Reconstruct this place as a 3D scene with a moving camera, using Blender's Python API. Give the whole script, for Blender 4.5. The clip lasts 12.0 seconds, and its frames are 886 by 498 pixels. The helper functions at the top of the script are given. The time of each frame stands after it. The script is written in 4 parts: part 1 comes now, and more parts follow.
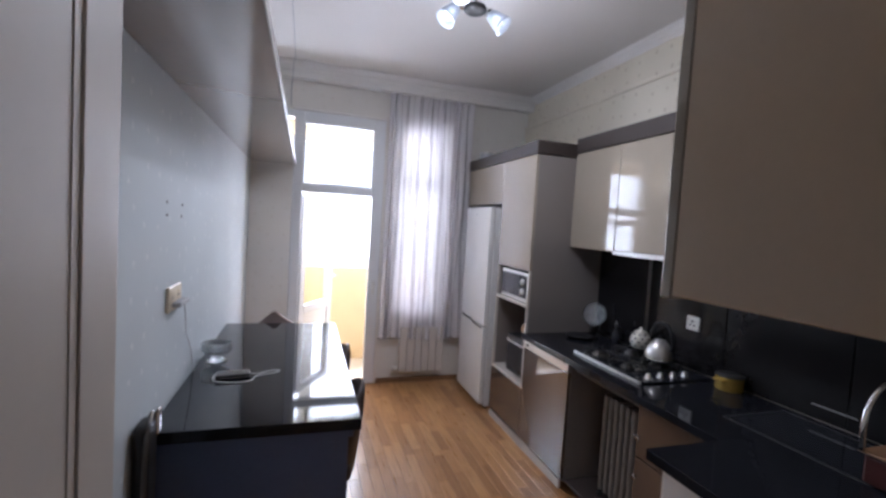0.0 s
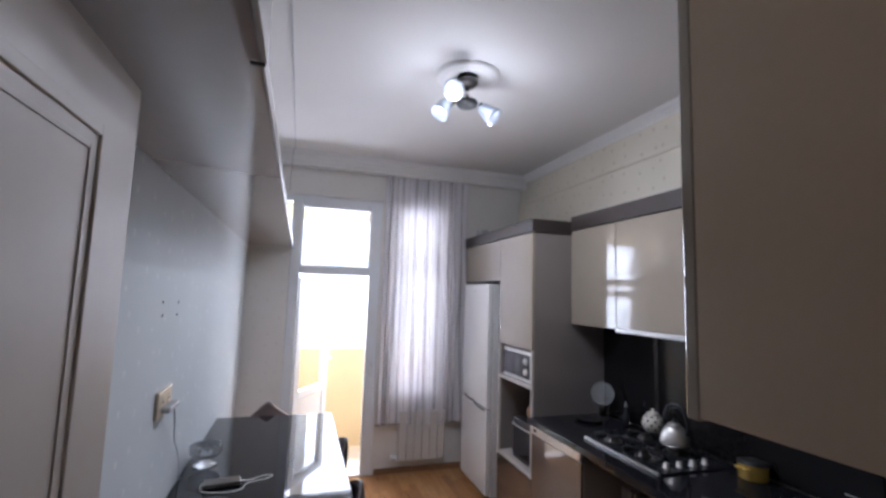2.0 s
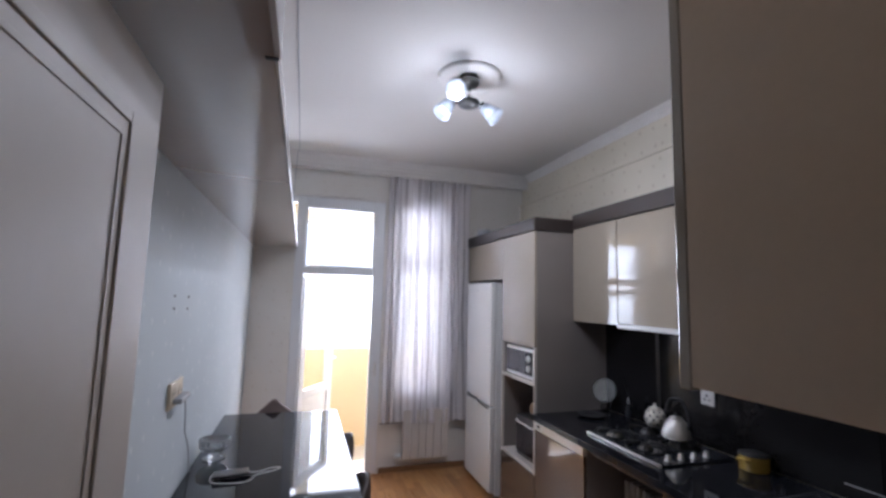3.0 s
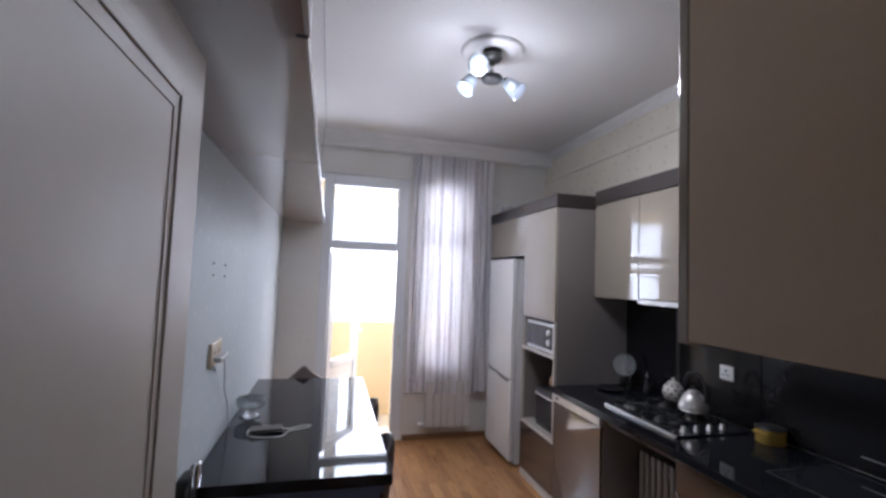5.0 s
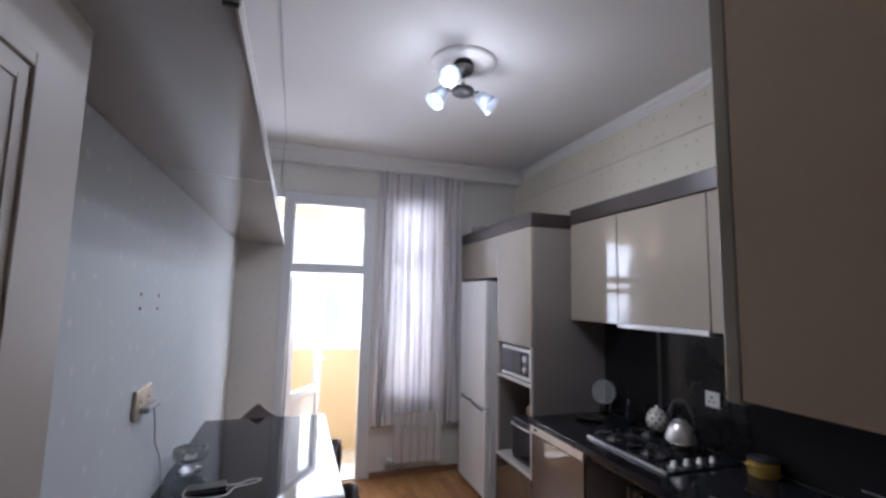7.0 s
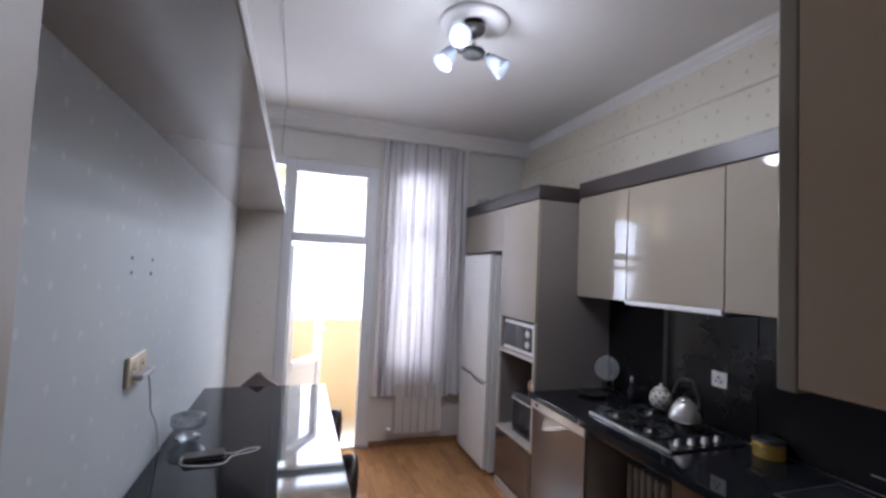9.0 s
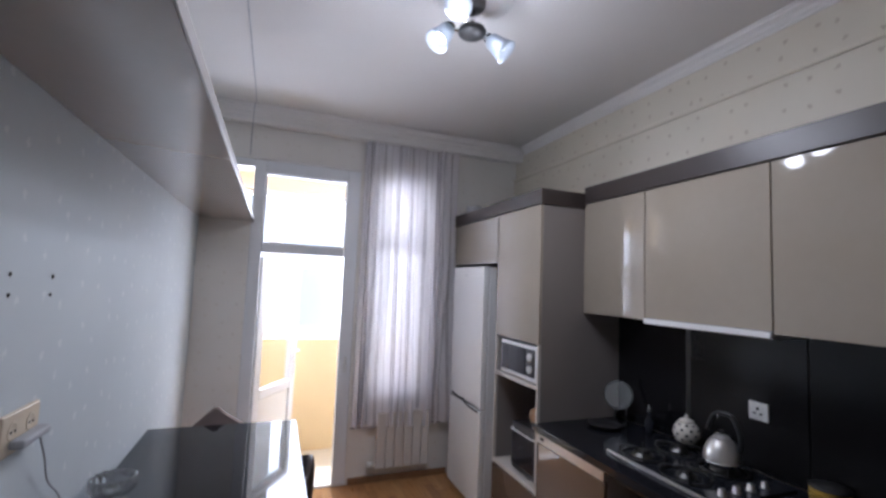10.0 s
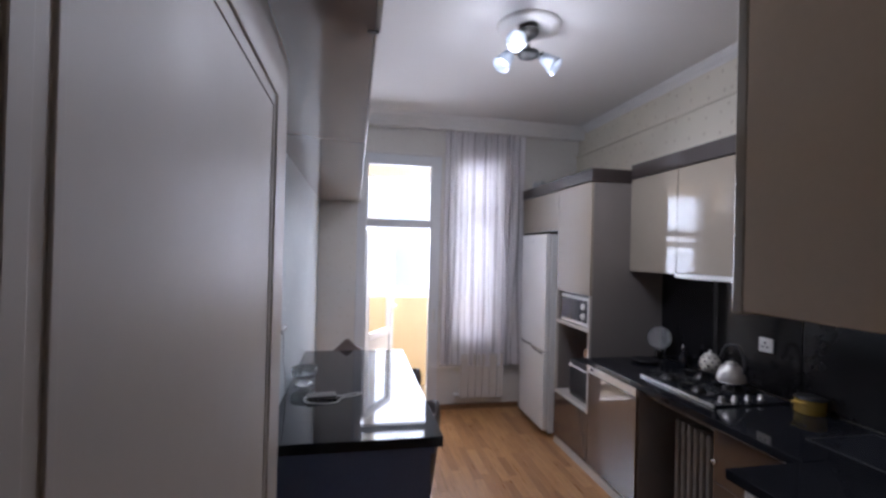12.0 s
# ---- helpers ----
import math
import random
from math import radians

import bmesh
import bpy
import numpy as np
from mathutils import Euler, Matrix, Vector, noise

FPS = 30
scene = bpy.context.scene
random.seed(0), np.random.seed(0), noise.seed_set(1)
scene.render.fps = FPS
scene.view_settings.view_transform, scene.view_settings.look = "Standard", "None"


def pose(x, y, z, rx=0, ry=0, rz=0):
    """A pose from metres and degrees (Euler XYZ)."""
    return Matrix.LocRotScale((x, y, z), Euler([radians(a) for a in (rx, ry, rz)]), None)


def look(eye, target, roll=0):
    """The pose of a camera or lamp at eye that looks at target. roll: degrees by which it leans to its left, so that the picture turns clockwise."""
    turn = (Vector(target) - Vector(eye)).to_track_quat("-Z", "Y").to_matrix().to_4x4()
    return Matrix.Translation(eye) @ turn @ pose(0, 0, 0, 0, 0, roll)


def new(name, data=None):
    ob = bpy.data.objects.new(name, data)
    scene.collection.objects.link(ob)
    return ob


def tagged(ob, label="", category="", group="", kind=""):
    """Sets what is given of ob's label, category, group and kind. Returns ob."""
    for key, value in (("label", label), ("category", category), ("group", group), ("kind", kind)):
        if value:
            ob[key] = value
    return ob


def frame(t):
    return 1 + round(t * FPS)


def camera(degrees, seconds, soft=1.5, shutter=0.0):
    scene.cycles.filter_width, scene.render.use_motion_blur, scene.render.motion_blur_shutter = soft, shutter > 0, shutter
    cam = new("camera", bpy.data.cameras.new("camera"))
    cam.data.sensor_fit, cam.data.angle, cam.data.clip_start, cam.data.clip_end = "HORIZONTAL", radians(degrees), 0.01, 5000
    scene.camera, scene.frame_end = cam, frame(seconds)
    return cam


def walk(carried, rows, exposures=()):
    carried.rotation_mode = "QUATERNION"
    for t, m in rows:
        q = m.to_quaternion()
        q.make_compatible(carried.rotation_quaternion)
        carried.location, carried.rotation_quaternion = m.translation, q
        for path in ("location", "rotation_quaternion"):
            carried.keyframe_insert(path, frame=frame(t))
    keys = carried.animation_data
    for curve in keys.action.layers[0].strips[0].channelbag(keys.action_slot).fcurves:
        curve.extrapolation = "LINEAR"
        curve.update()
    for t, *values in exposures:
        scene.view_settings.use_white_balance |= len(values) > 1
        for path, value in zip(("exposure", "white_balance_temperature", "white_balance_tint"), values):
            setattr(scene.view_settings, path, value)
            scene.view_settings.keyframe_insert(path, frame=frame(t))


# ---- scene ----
cam = camera(90.0, 12.0, soft=2.8)
PATH = [
    (0, (0.07, 0.072, 1.67), (0.669, 1.977, 1.563), 3.5),
    (0.5, (0.052, 0.154, 1.7), (0.653, 2.062, 1.664), 2.9),
    (1, (0.065, 0.154, 1.721), (0.663, 2.062, 1.732), 2.4),
    (1.5, (0.058, 0.131, 1.732), (0.661, 2.035, 1.845), 2.4),
    (2, (0.048, 0.098, 1.755), (0.652, 1.993, 1.959), 1.8),
    (2.5, (0.057, 0.089, 1.751), (0.652, 1.984, 1.985), 1.3),
    (3, (0.033, 0.062, 1.712), (0.626, 1.96, 1.932), 1.5),
    (3.5, (0.037, 0.038, 1.677), (0.613, 1.947, 1.829), 1.6),
    (5.5, (0.03, -0.01, 1.675), (0.512, 1.927, 1.799), 2.3),
    (6, (0.041, 0.048, 1.691), (0.528, 1.981, 1.85), 2.3),
    (6.5, (0.043, 0.164, 1.707), (0.611, 2.072, 1.901), 2.0),
    (7, (0.072, 0.197, 1.706), (0.698, 2.084, 1.924), 1.3),
    (9, (0.085, 0.281, 1.696), (0.708, 2.179, 1.797), 2.6),
    (9.5, (0.083, 0.526, 1.715), (0.761, 2.403, 1.85), 2.4),
    (10, (0.141, 0.671, 1.71), (0.847, 2.536, 1.87), 2.3),
    (10.5, (0.101, 0.626, 1.705), (0.823, 2.484, 1.868), 2.3),
    (11, (0.077, 0.434, 1.696), (0.638, 2.349, 1.827), 2.0),
    (11.5, (0.03, 0.171, 1.675), (0.401, 2.135, 1.737), 2.6),
    (12, (-0.072, -0.063, 1.676), (0.316, 1.899, 1.687), 1.5),
]
walk(cam, [(t, look(eye, target, roll)) for t, eye, target, roll in PATH], exposures=[(0.0, 0.95, 6080, 22), (2.0, 0.86, 6080, 22), (5.4, 0.80, 6080, 22), (6.1, 0.66, 6080, 22), (9.0, 0.82, 6080, 22), (9.8, 0.74, 6080, 22), (10.6, 0.48, 6080, 22), (11.4, 0.42, 6080, 22), (12.0, 0.68, 6080, 24)])

# ---- world and light ----
world = bpy.data.worlds.new("sky")
scene.world = world
world.use_nodes = True
wn = world.node_tree
sky = wn.nodes.new("ShaderNodeTexSky")
sky.sky_type, sky.sun_disc = "NISHITA", False
sky.sun_elevation, sky.sun_rotation = radians(68), radians(12)
sky.dust_density, sky.air_density = 5.0, 1.0
wn.links.new(sky.outputs["Color"], wn.nodes["Background"].inputs["Color"])
wn.nodes["Background"].inputs["Strength"].default_value = 0.15

sun = new("sun", bpy.data.lights.new("sun", "SUN"))
sun.data.energy, sun.data.angle, sun.data.color = 3.6, radians(0.6), (1.0, 0.95, 0.88)
sun.matrix_world = look((1.2, 9.0, 9.9), (0.4, 5.0, 0))


def area_lamp(name, eye, target, w, h, watts, colour):
    ob = new(name, bpy.data.lights.new(name, "AREA"))
    ob.data.shape, ob.data.size, ob.data.size_y = "RECTANGLE", w, h
    ob.data.energy, ob.data.color = watts, colour
    ob.matrix_world = look(eye, target)
    return ob


area_lamp("sky_light", (0.9, 5.66, 1.86), (0.9, 0.0, 1.5), 3.3, 1.5, 116, (0.86, 0.93, 1.0))

# ---- materials ----


class Mat:
    """A Principled material with a few node shortcuts."""

    def __init__(self, name, colour, rough=0.5, metal=0.0, **more):
        self.m = bpy.data.materials.new(name)
        self.m.use_nodes = True
        self.t = self.m.node_tree
        self.b = self.t.nodes["Principled BSDF"]
        self.b.inputs["Base Color"].default_value = (*colour, 1)
        self.b.inputs["Roughness"].default_value = rough
        self.b.inputs["Metallic"].default_value = metal
        for k, v in more.items():
            self.b.inputs[k.replace("_", " ")].default_value = v

    def node(self, kind, **inputs):
        n = self.t.nodes.new(kind)
        for k, v in inputs.items():
            n.inputs[k.replace("_", " ")].default_value = v
        return n

    def link(self, a, b):
        self.t.links.new(a, b)

    def place(self):
        return self.node("ShaderNodeTexCoord").outputs["Object"]

    def noise(self, scale, detail=4.0, stretch=(1, 1, 1)):
        mp = self.node("ShaderNodeMapping")
        mp.inputs["Scale"].default_value = stretch
        self.link(self.place(), mp.inputs["Vector"])
        n = self.node("ShaderNodeTexNoise", Scale=scale, Detail=detail)
        self.link(mp.outputs["Vector"], n.inputs["Vector"])
        return n.outputs["Fac"]

    def ramp(self, fac, *stops):
        r = self.node("ShaderNodeValToRGB")
        while len(r.color_ramp.elements) < len(stops):
            r.color_ramp.elements.new(0.5)
        for e, (p, c) in zip(r.color_ramp.elements, stops):
            e.position, e.color = p, (*c, 1)
        self.link(fac, r.inputs["Fac"])
        return r.outputs["Color"]

    def mix(self, fac, a, b, mode="MIX"):
        n = self.node("ShaderNodeMix")
        n.data_type, n.blend_type = "RGBA", mode
        for sock, v in ((n.inputs["Factor"], fac), (n.inputs[6], a), (n.inputs[7], b)):
            if isinstance(v, (int, float)):
                sock.default_value = v
            elif isinstance(v, tuple):
                sock.default_value = (*v, 1)
            else:
                self.link(v, sock)
        return n.outputs[2]

    def colour(self, out):
        self.link(out, self.b.inputs["Base Color"])
        return self

    def rough(self, fac, lo, hi):
        n = self.node("ShaderNodeMapRange", To_Min=lo, To_Max=hi)
        self.link(fac, n.inputs["Value"])
        self.link(n.outputs["Result"], self.b.inputs["Roughness"])
        return self

    def bump(self, fac, strength=0.2, distance=0.002):
        n = self.node("ShaderNodeBump", Strength=strength, Distance=distance)
        self.link(fac, n.inputs["Height"])
        self.link(n.outputs["Normal"], self.b.inputs["Normal"])
        return self


def vary(name, colour, rough, amount=0.12, scale=3.0, grain=60.0, bump=0.08, metal=0.0, **more):
    """A painted or solid surface with mottling at two scales and a fine relief."""
    k = Mat(name, colour, rough, metal, **more)
    dark = tuple(c * (1 - amount) for c in colour)
    pale = tuple(min(1, c * (1 + amount)) for c in colour)
    big = k.ramp(k.noise(scale), (0.3, dark), (0.7, pale))
    fine = k.noise(grain, 2.0)
    k.colour(k.mix(0.25, big, k.ramp(fine, (0.3, dark), (0.7, pale))))
    lo, hi = max(0.02, rough * 0.75), min(1, rough * 1.3)
    lo, hi = (max(lo, 0.29), hi) if rough > 0.27 else (lo, min(hi, 0.26))
    k.rough(k.noise(scale * 2.3), lo, hi)
    if bump:
        k.bump(fine, bump, 0.001)
    return k.m


def wallpaper(name, ground, motif, plane, sheen=0.55):
    """Matt paper with small scattered sprigs in offset rows."""
    k = Mat(name, ground, sheen, Specular_IOR_Level=0.25)
    mp = k.node("ShaderNodeMapping")
    mp.inputs["Rotation"].default_value = (0, 0, 0)
    sep = k.node("ShaderNodeSeparateXYZ")
    k.link(k.place(), sep.inputs[0])
    com = k.node("ShaderNodeCombineXYZ")
    k.link(sep.outputs[plane], com.inputs[0])
    k.link(sep.outputs[2], com.inputs[1])
    k.link(com.outputs[0], mp.inputs["Vector"])
    v = k.node("ShaderNodeTexVoronoi", Scale=7.5, Randomness=0.55)
    v.voronoi_dimensions = "2D"
    k.link(mp.outputs["Vector"], v.inputs["Vector"])
    wob = k.node("ShaderNodeTexNoise", Scale=75.0, Detail=1.0)
    k.link(mp.outputs["Vector"], wob.inputs["Vector"])
    add = k.node("ShaderNodeMath")
    add.operation = "MULTIPLY_ADD"
    add.inputs[1].default_value = 0.22
    k.link(wob.outputs["Fac"], add.inputs[0])
    k.link(v.outputs["Distance"], add.inputs[2])
    spot = k.ramp(add.outputs[0], (0.165, (1, 1, 1)), (0.21, (0, 0, 0)))
    base = k.ramp(k.noise(1.7), (0.25, tuple(c * 0.94 for c in ground)), (0.75, tuple(min(1, c * 1.05) for c in ground)))
    k.colour(k.mix(spot, base, motif))
    k.bump(k.noise(160.0, 2.0), 0.12, 0.0008)
    return k.m


M = {}
M["paper_cool"] = wallpaper("pale_blue_grey_wallpaper", (0.60, 0.65, 0.67), (0.705, 0.74, 0.75), 1, 0.85)
# cream paper, paled further to paint in glare round the balcony door
M["paper_far"] = wallpaper("cream_wallpaper_glare_lift", (0.78, 0.755, 0.71), (0.73, 0.695, 0.64), 0)
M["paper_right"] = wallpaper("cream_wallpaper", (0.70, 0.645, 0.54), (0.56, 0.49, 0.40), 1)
M["plaster"] = vary("white_ceiling_paint", (0.72, 0.70, 0.68), 0.75, 0.03, 1.2, 90, 0.05)
M["moulding"] = vary("white_moulding", (0.76, 0.74, 0.72), 0.5, 0.03, 4, 90, 0.03)
# white lacquer tinted beige: warm hall light is put into the colour
M["white_door_warmed"] = vary("white_lacquer_hall_warmed", (0.55, 0.505, 0.455), 0.5, 0.03, 2, 40, 0.05)
M["pvc"] = vary("white_plastic_frame", (0.78, 0.80, 0.82), 0.3, 0.02, 3, 60, 0.0)
M["beige"] = vary("beige_gloss_lacquer", (0.36, 0.31, 0.25), 0.07, 0.05, 0.9, 20, 0.0, IOR=1.45, Coat_Weight=0.15, Coat_Roughness=0.03)
# beige board lightened and warmed, painting in light from the hall
M["beige_hall_lit"] = vary("beige_board_hall_lit", (0.54, 0.415, 0.295), 0.3, 0.06, 2, 60, 0.03)
M["box_gloss"] = vary("taupe_gloss_board", (0.40, 0.325, 0.285), 0.11, 0.05, 0.8, 20, 0.0, IOR=1.6, Coat_Weight=1.0, Coat_Roughness=0.05)
M["face_white"] = vary("white_cabinet_front", (0.62, 0.60, 0.58), 0.25, 0.03, 1.2, 30, 0.02)
M["carcass"] = vary("grey_taupe_carcass", (0.25, 0.22, 0.205), 0.38, 0.06, 1.5, 70, 0.04)
M["cornice"] = vary("dark_taupe_cornice", (0.05, 0.038, 0.034), 0.3, 0.08, 3, 60, 0.0)
M["mocha"] = vary("mocha_gloss_lacquer", (0.095, 0.067, 0.052), 0.05, 0.06, 1.0, 30, 0.0, Coat_Weight=0.7, Coat_Roughness=0.03)
M["plinth"] = vary("pale_plinth", (0.55, 0.51, 0.46), 0.3, 0.08, 4, 60, 0.04)
M["steel"] = vary("brushed_steel", (0.62, 0.61, 0.60), 0.28, 0.06, 6, 120, 0.03, 1.0)
M["kettle_steel"] = vary("satin_pale_steel", (0.72, 0.70, 0.68), 0.3, 0.05, 6, 90, 0.0, 0.75)
M["dim_steel"] = vary("dull_dark_steel", (0.16, 0.155, 0.15), 0.35, 0.1, 6, 90, 0.0, 1.0)
# white enamel darkened to grey: the niche's shade is in the colour
M["heater_shaded"] = vary("niche_shaded_enamel", (0.24, 0.22, 0.20), 0.4, 0.08, 5, 80, 0.05)
M["chrome"] = vary("polished_chrome", (0.78, 0.78, 0.78), 0.09, 0.03, 6, 80, 0.0, 1.0)
M["black_metal"] = vary("black_enamelled_iron", (0.02, 0.02, 0.02), 0.45, 0.2, 9, 90, 0.1)
M["black_plastic"] = vary("black_plastic", (0.022, 0.022, 0.024), 0.35, 0.15, 8, 90, 0.05)
M["splash"] = vary("black_glass_splashback", (0.012, 0.012, 0.014), 0.07, 0.1, 2, 40, 0.0)
M["splash_tile"] = vary("dark_grey_glazed_tile", (0.012, 0.0115, 0.012), 0.12, 0.12, 2, 40, 0.02, Specular_IOR_Level=0.35)
M["grout"] = vary("dark_grout", (0.018, 0.018, 0.018), 0.6, 0.1, 8, 90, 0.1)
M["white_enamel"] = vary("white_appliance_enamel", (0.82, 0.82, 0.81), 0.22, 0.02, 2, 200, 0.06)
M["dark_glass"] = vary("dark_oven_glass", (0.02, 0.022, 0.028), 0.06, 0.1, 3, 40, 0.0)
M["radiator"] = vary("white_radiator_enamel", (0.64, 0.60, 0.56), 0.4, 0.04, 4, 80, 0.03)
M["yellow_wall"] = vary("ochre_balcony_render", (0.72, 0.56, 0.33), 0.8, 0.06, 2, 70, 0.2)
M["balcony_paint"] = vary("pale_peach_balcony_paint", (0.70, 0.60, 0.45), 0.8, 0.04, 2, 70, 0.1)
M["balcony_tile"] = vary("cream_balcony_tile", (0.55, 0.50, 0.42), 0.4, 0.08, 3, 60, 0.05)
M["far_wall"] = vary("pale_far_render", (0.6, 0.6, 0.6), 0.9, 0.05, 0.3, 6, 0.0)
# distant haze painted as a faint bluish emission; the building is no lamp
hazy = Mat("far_haze_glow", (0.6, 0.6, 0.6), 0.9)
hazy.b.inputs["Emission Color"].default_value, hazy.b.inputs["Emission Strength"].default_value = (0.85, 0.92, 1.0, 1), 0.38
M["haze_glow_far"] = hazy.m
M["leather"] = vary("dark_brown_leather", (0.035, 0.022, 0.018), 0.42, 0.25, 7, 140, 0.25)
M["rose_cloth"] = vary("dusty_brown_cushion_fabric", (0.20, 0.15, 0.13), 0.8, 0.15, 8, 220, 0.4)
M["ivory"] = vary("ivory_socket_plastic", (0.66, 0.56, 0.42), 0.35, 0.04, 9, 100, 0.0)
M["white_plastic"] = vary("white_plastic", (0.72, 0.72, 0.70), 0.35, 0.04, 9, 100, 0.0)
M["grey_cable"] = vary("grey_cable_sheath", (0.42, 0.43, 0.45), 0.5, 0.06, 20, 100, 0.0)
M["cream_enamel"] = vary("white_glazed_ceramic", (0.70, 0.67, 0.60), 0.15, 0.05, 9, 90, 0.0)
M["yellow_pot"] = vary("yellow_enamel", (0.62, 0.42, 0.10), 0.2, 0.08, 8, 90, 0.0)
M["brown_crust"] = vary("brown_wicker", (0.26, 0.14, 0.07), 0.7, 0.25, 14, 120, 0.5)
M["wood_skirting"] = vary("brown_wood_skirting", (0.26, 0.14, 0.07), 0.4, 0.2, 5, 40, 0.1)
M["dark_red"] = vary("dark_red_plastic", (0.07, 0.02, 0.018), 0.3, 0.1, 6, 60, 0.0)
M["hall"] = vary("beige_hall_paint", (0.50, 0.43, 0.35), 0.7, 0.05, 2, 70, 0.1)
M["hole"] = vary("dark_screw_plug", (0.05, 0.045, 0.04), 0.8, 0.1, 9, 50, 0.0)


def stone_black(name, speck, ior=1.5, level=0.5):
    """Polished black worktop with fine pale specks and faint smears."""
    k = Mat(name, (0.012, 0.013, 0.016), 0.06, IOR=ior, Specular_IOR_Level=level)
    v = k.node("ShaderNodeTexVoronoi", Scale=260.0)
    k.link(k.place(), v.inputs["Vector"])
    dots = k.ramp(v.outputs["Distance"], (0.10, (1, 1, 1)), (0.2, (0, 0, 0)))
    base = k.ramp(k.noise(3.0), (0.3, (0.009, 0.010, 0.013)), (0.7, (0.018, 0.019, 0.024)))
    k.colour(k.mix(dots, base, speck))
    k.rough(k.noise(5.0), 0.02, 0.07)
    return k.m


M["worktop"] = stone_black("black_stone_worktop", (0.03, 0.03, 0.035), 1.42, 0.35)
M["table"] = stone_black("black_gloss_table", (0.06, 0.075, 0.105), 1.45)
# dark laminate lifted to blue: lens flare and haze painted into the colour
M["table_panel"] = vary("black_laminate_flare_blue", (0.10, 0.135, 0.24), 0.3, 0.12, 3, 70, 0.05)


def oak():
    """Lacquered oak strips, each of its own shade, with long grain."""
    k = Mat("oak_parquet", (0.45, 0.24, 0.1), 0.28, Coat_Weight=0.25, Coat_Roughness=0.12)
    info = k.node("ShaderNodeObjectInfo")
    geo = k.node("ShaderNodeNewGeometry")
    both = k.node("ShaderNodeMath")
    both.operation = "ADD"
    k.link(info.outputs["Random"], both.inputs[0])
    k.link(geo.outputs["Random Per Island"], both.inputs[1])
    frac = k.node("ShaderNodeMath")
    frac.operation = "FRACT"
    k.link(both.outputs[0], frac.inputs[0])
    tone = k.ramp(frac.outputs[0], (0.0, (0.36, 0.165, 0.058)), (0.45, (0.47, 0.235, 0.085)), (1.0, (0.58, 0.315, 0.13)))
    tc = k.node("ShaderNodeNewGeometry").outputs["Position"]
    mp = k.node("ShaderNodeMapping")
    mp.inputs["Scale"].default_value = (26, 1.6, 26)
    k.link(tc, mp.inputs["Vector"])
    g = k.node("ShaderNodeTexNoise", Scale=3.0, Detail=6.0, Distortion=0.6)
    k.link(mp.outputs["Vector"], g.inputs["Vector"])
    grain = k.ramp(g.outputs["Fac"], (0.35, (0.62, 0.55, 0.48)), (0.6, (1, 1, 1)))
    k.colour(k.mix(0.55, tone, grain, "MULTIPLY"))
    k.rough(g.outputs["Fac"], 0.2, 0.42)
    k.bump(g.outputs["Fac"], 0.06, 0.001)
    return k.m


M["oak"] = oak()


def mixed(name, weight, back, front):
    """Two shaders blended by one weight. Returns the material."""
    m = bpy.data.materials.new(name)
    m.use_nodes = True
    t = m.node_tree
    t.nodes.remove(t.nodes["Principled BSDF"])
    mx = t.nodes.new("ShaderNodeMixShader")
    mx.inputs[0].default_value = weight
    a, b = t.nodes.new(back[0]), t.nodes.new(front[0])
    for n, d in ((a, back[1]), (b, front[1])):
        for k, v in d.items():
            n.inputs[k].default_value = v
    t.links.new(a.outputs[0], mx.inputs[1])
    t.links.new(b.outputs[0], mx.inputs[2])
    t.links.new(mx.outputs[0], t.nodes["Material Output"].inputs["Surface"])
    return m


M["pane"] = mixed("window_glass", 0.018, ("ShaderNodeBsdfTransparent", {"Color": (0.95, 0.97, 0.98, 1)}), ("ShaderNodeBsdfGlossy", {"Color": (0.9, 0.9, 0.9, 1), "Roughness": 0.02}))
crystal = Mat("cut_crystal", (0.9, 0.93, 0.95), 0.06, Transmission_Weight=0.88, IOR=1.52)
M["crystal"] = crystal.m
M["frost"] = Mat("frosted_lamp_glass", (0.55, 0.6, 0.66), 0.4, Transmission_Weight=0.6).m


def glow(name, colour, strength):
    k = Mat(name, (0.9, 0.9, 0.9), 0.4)
    k.b.inputs["Emission Color"].default_value = (*colour, 1)
    k.b.inputs["Emission Strength"].default_value = strength
    return k.m


M["bulb"] = glow("lit_bulb", (0.86, 0.94, 1.0), 4.0)


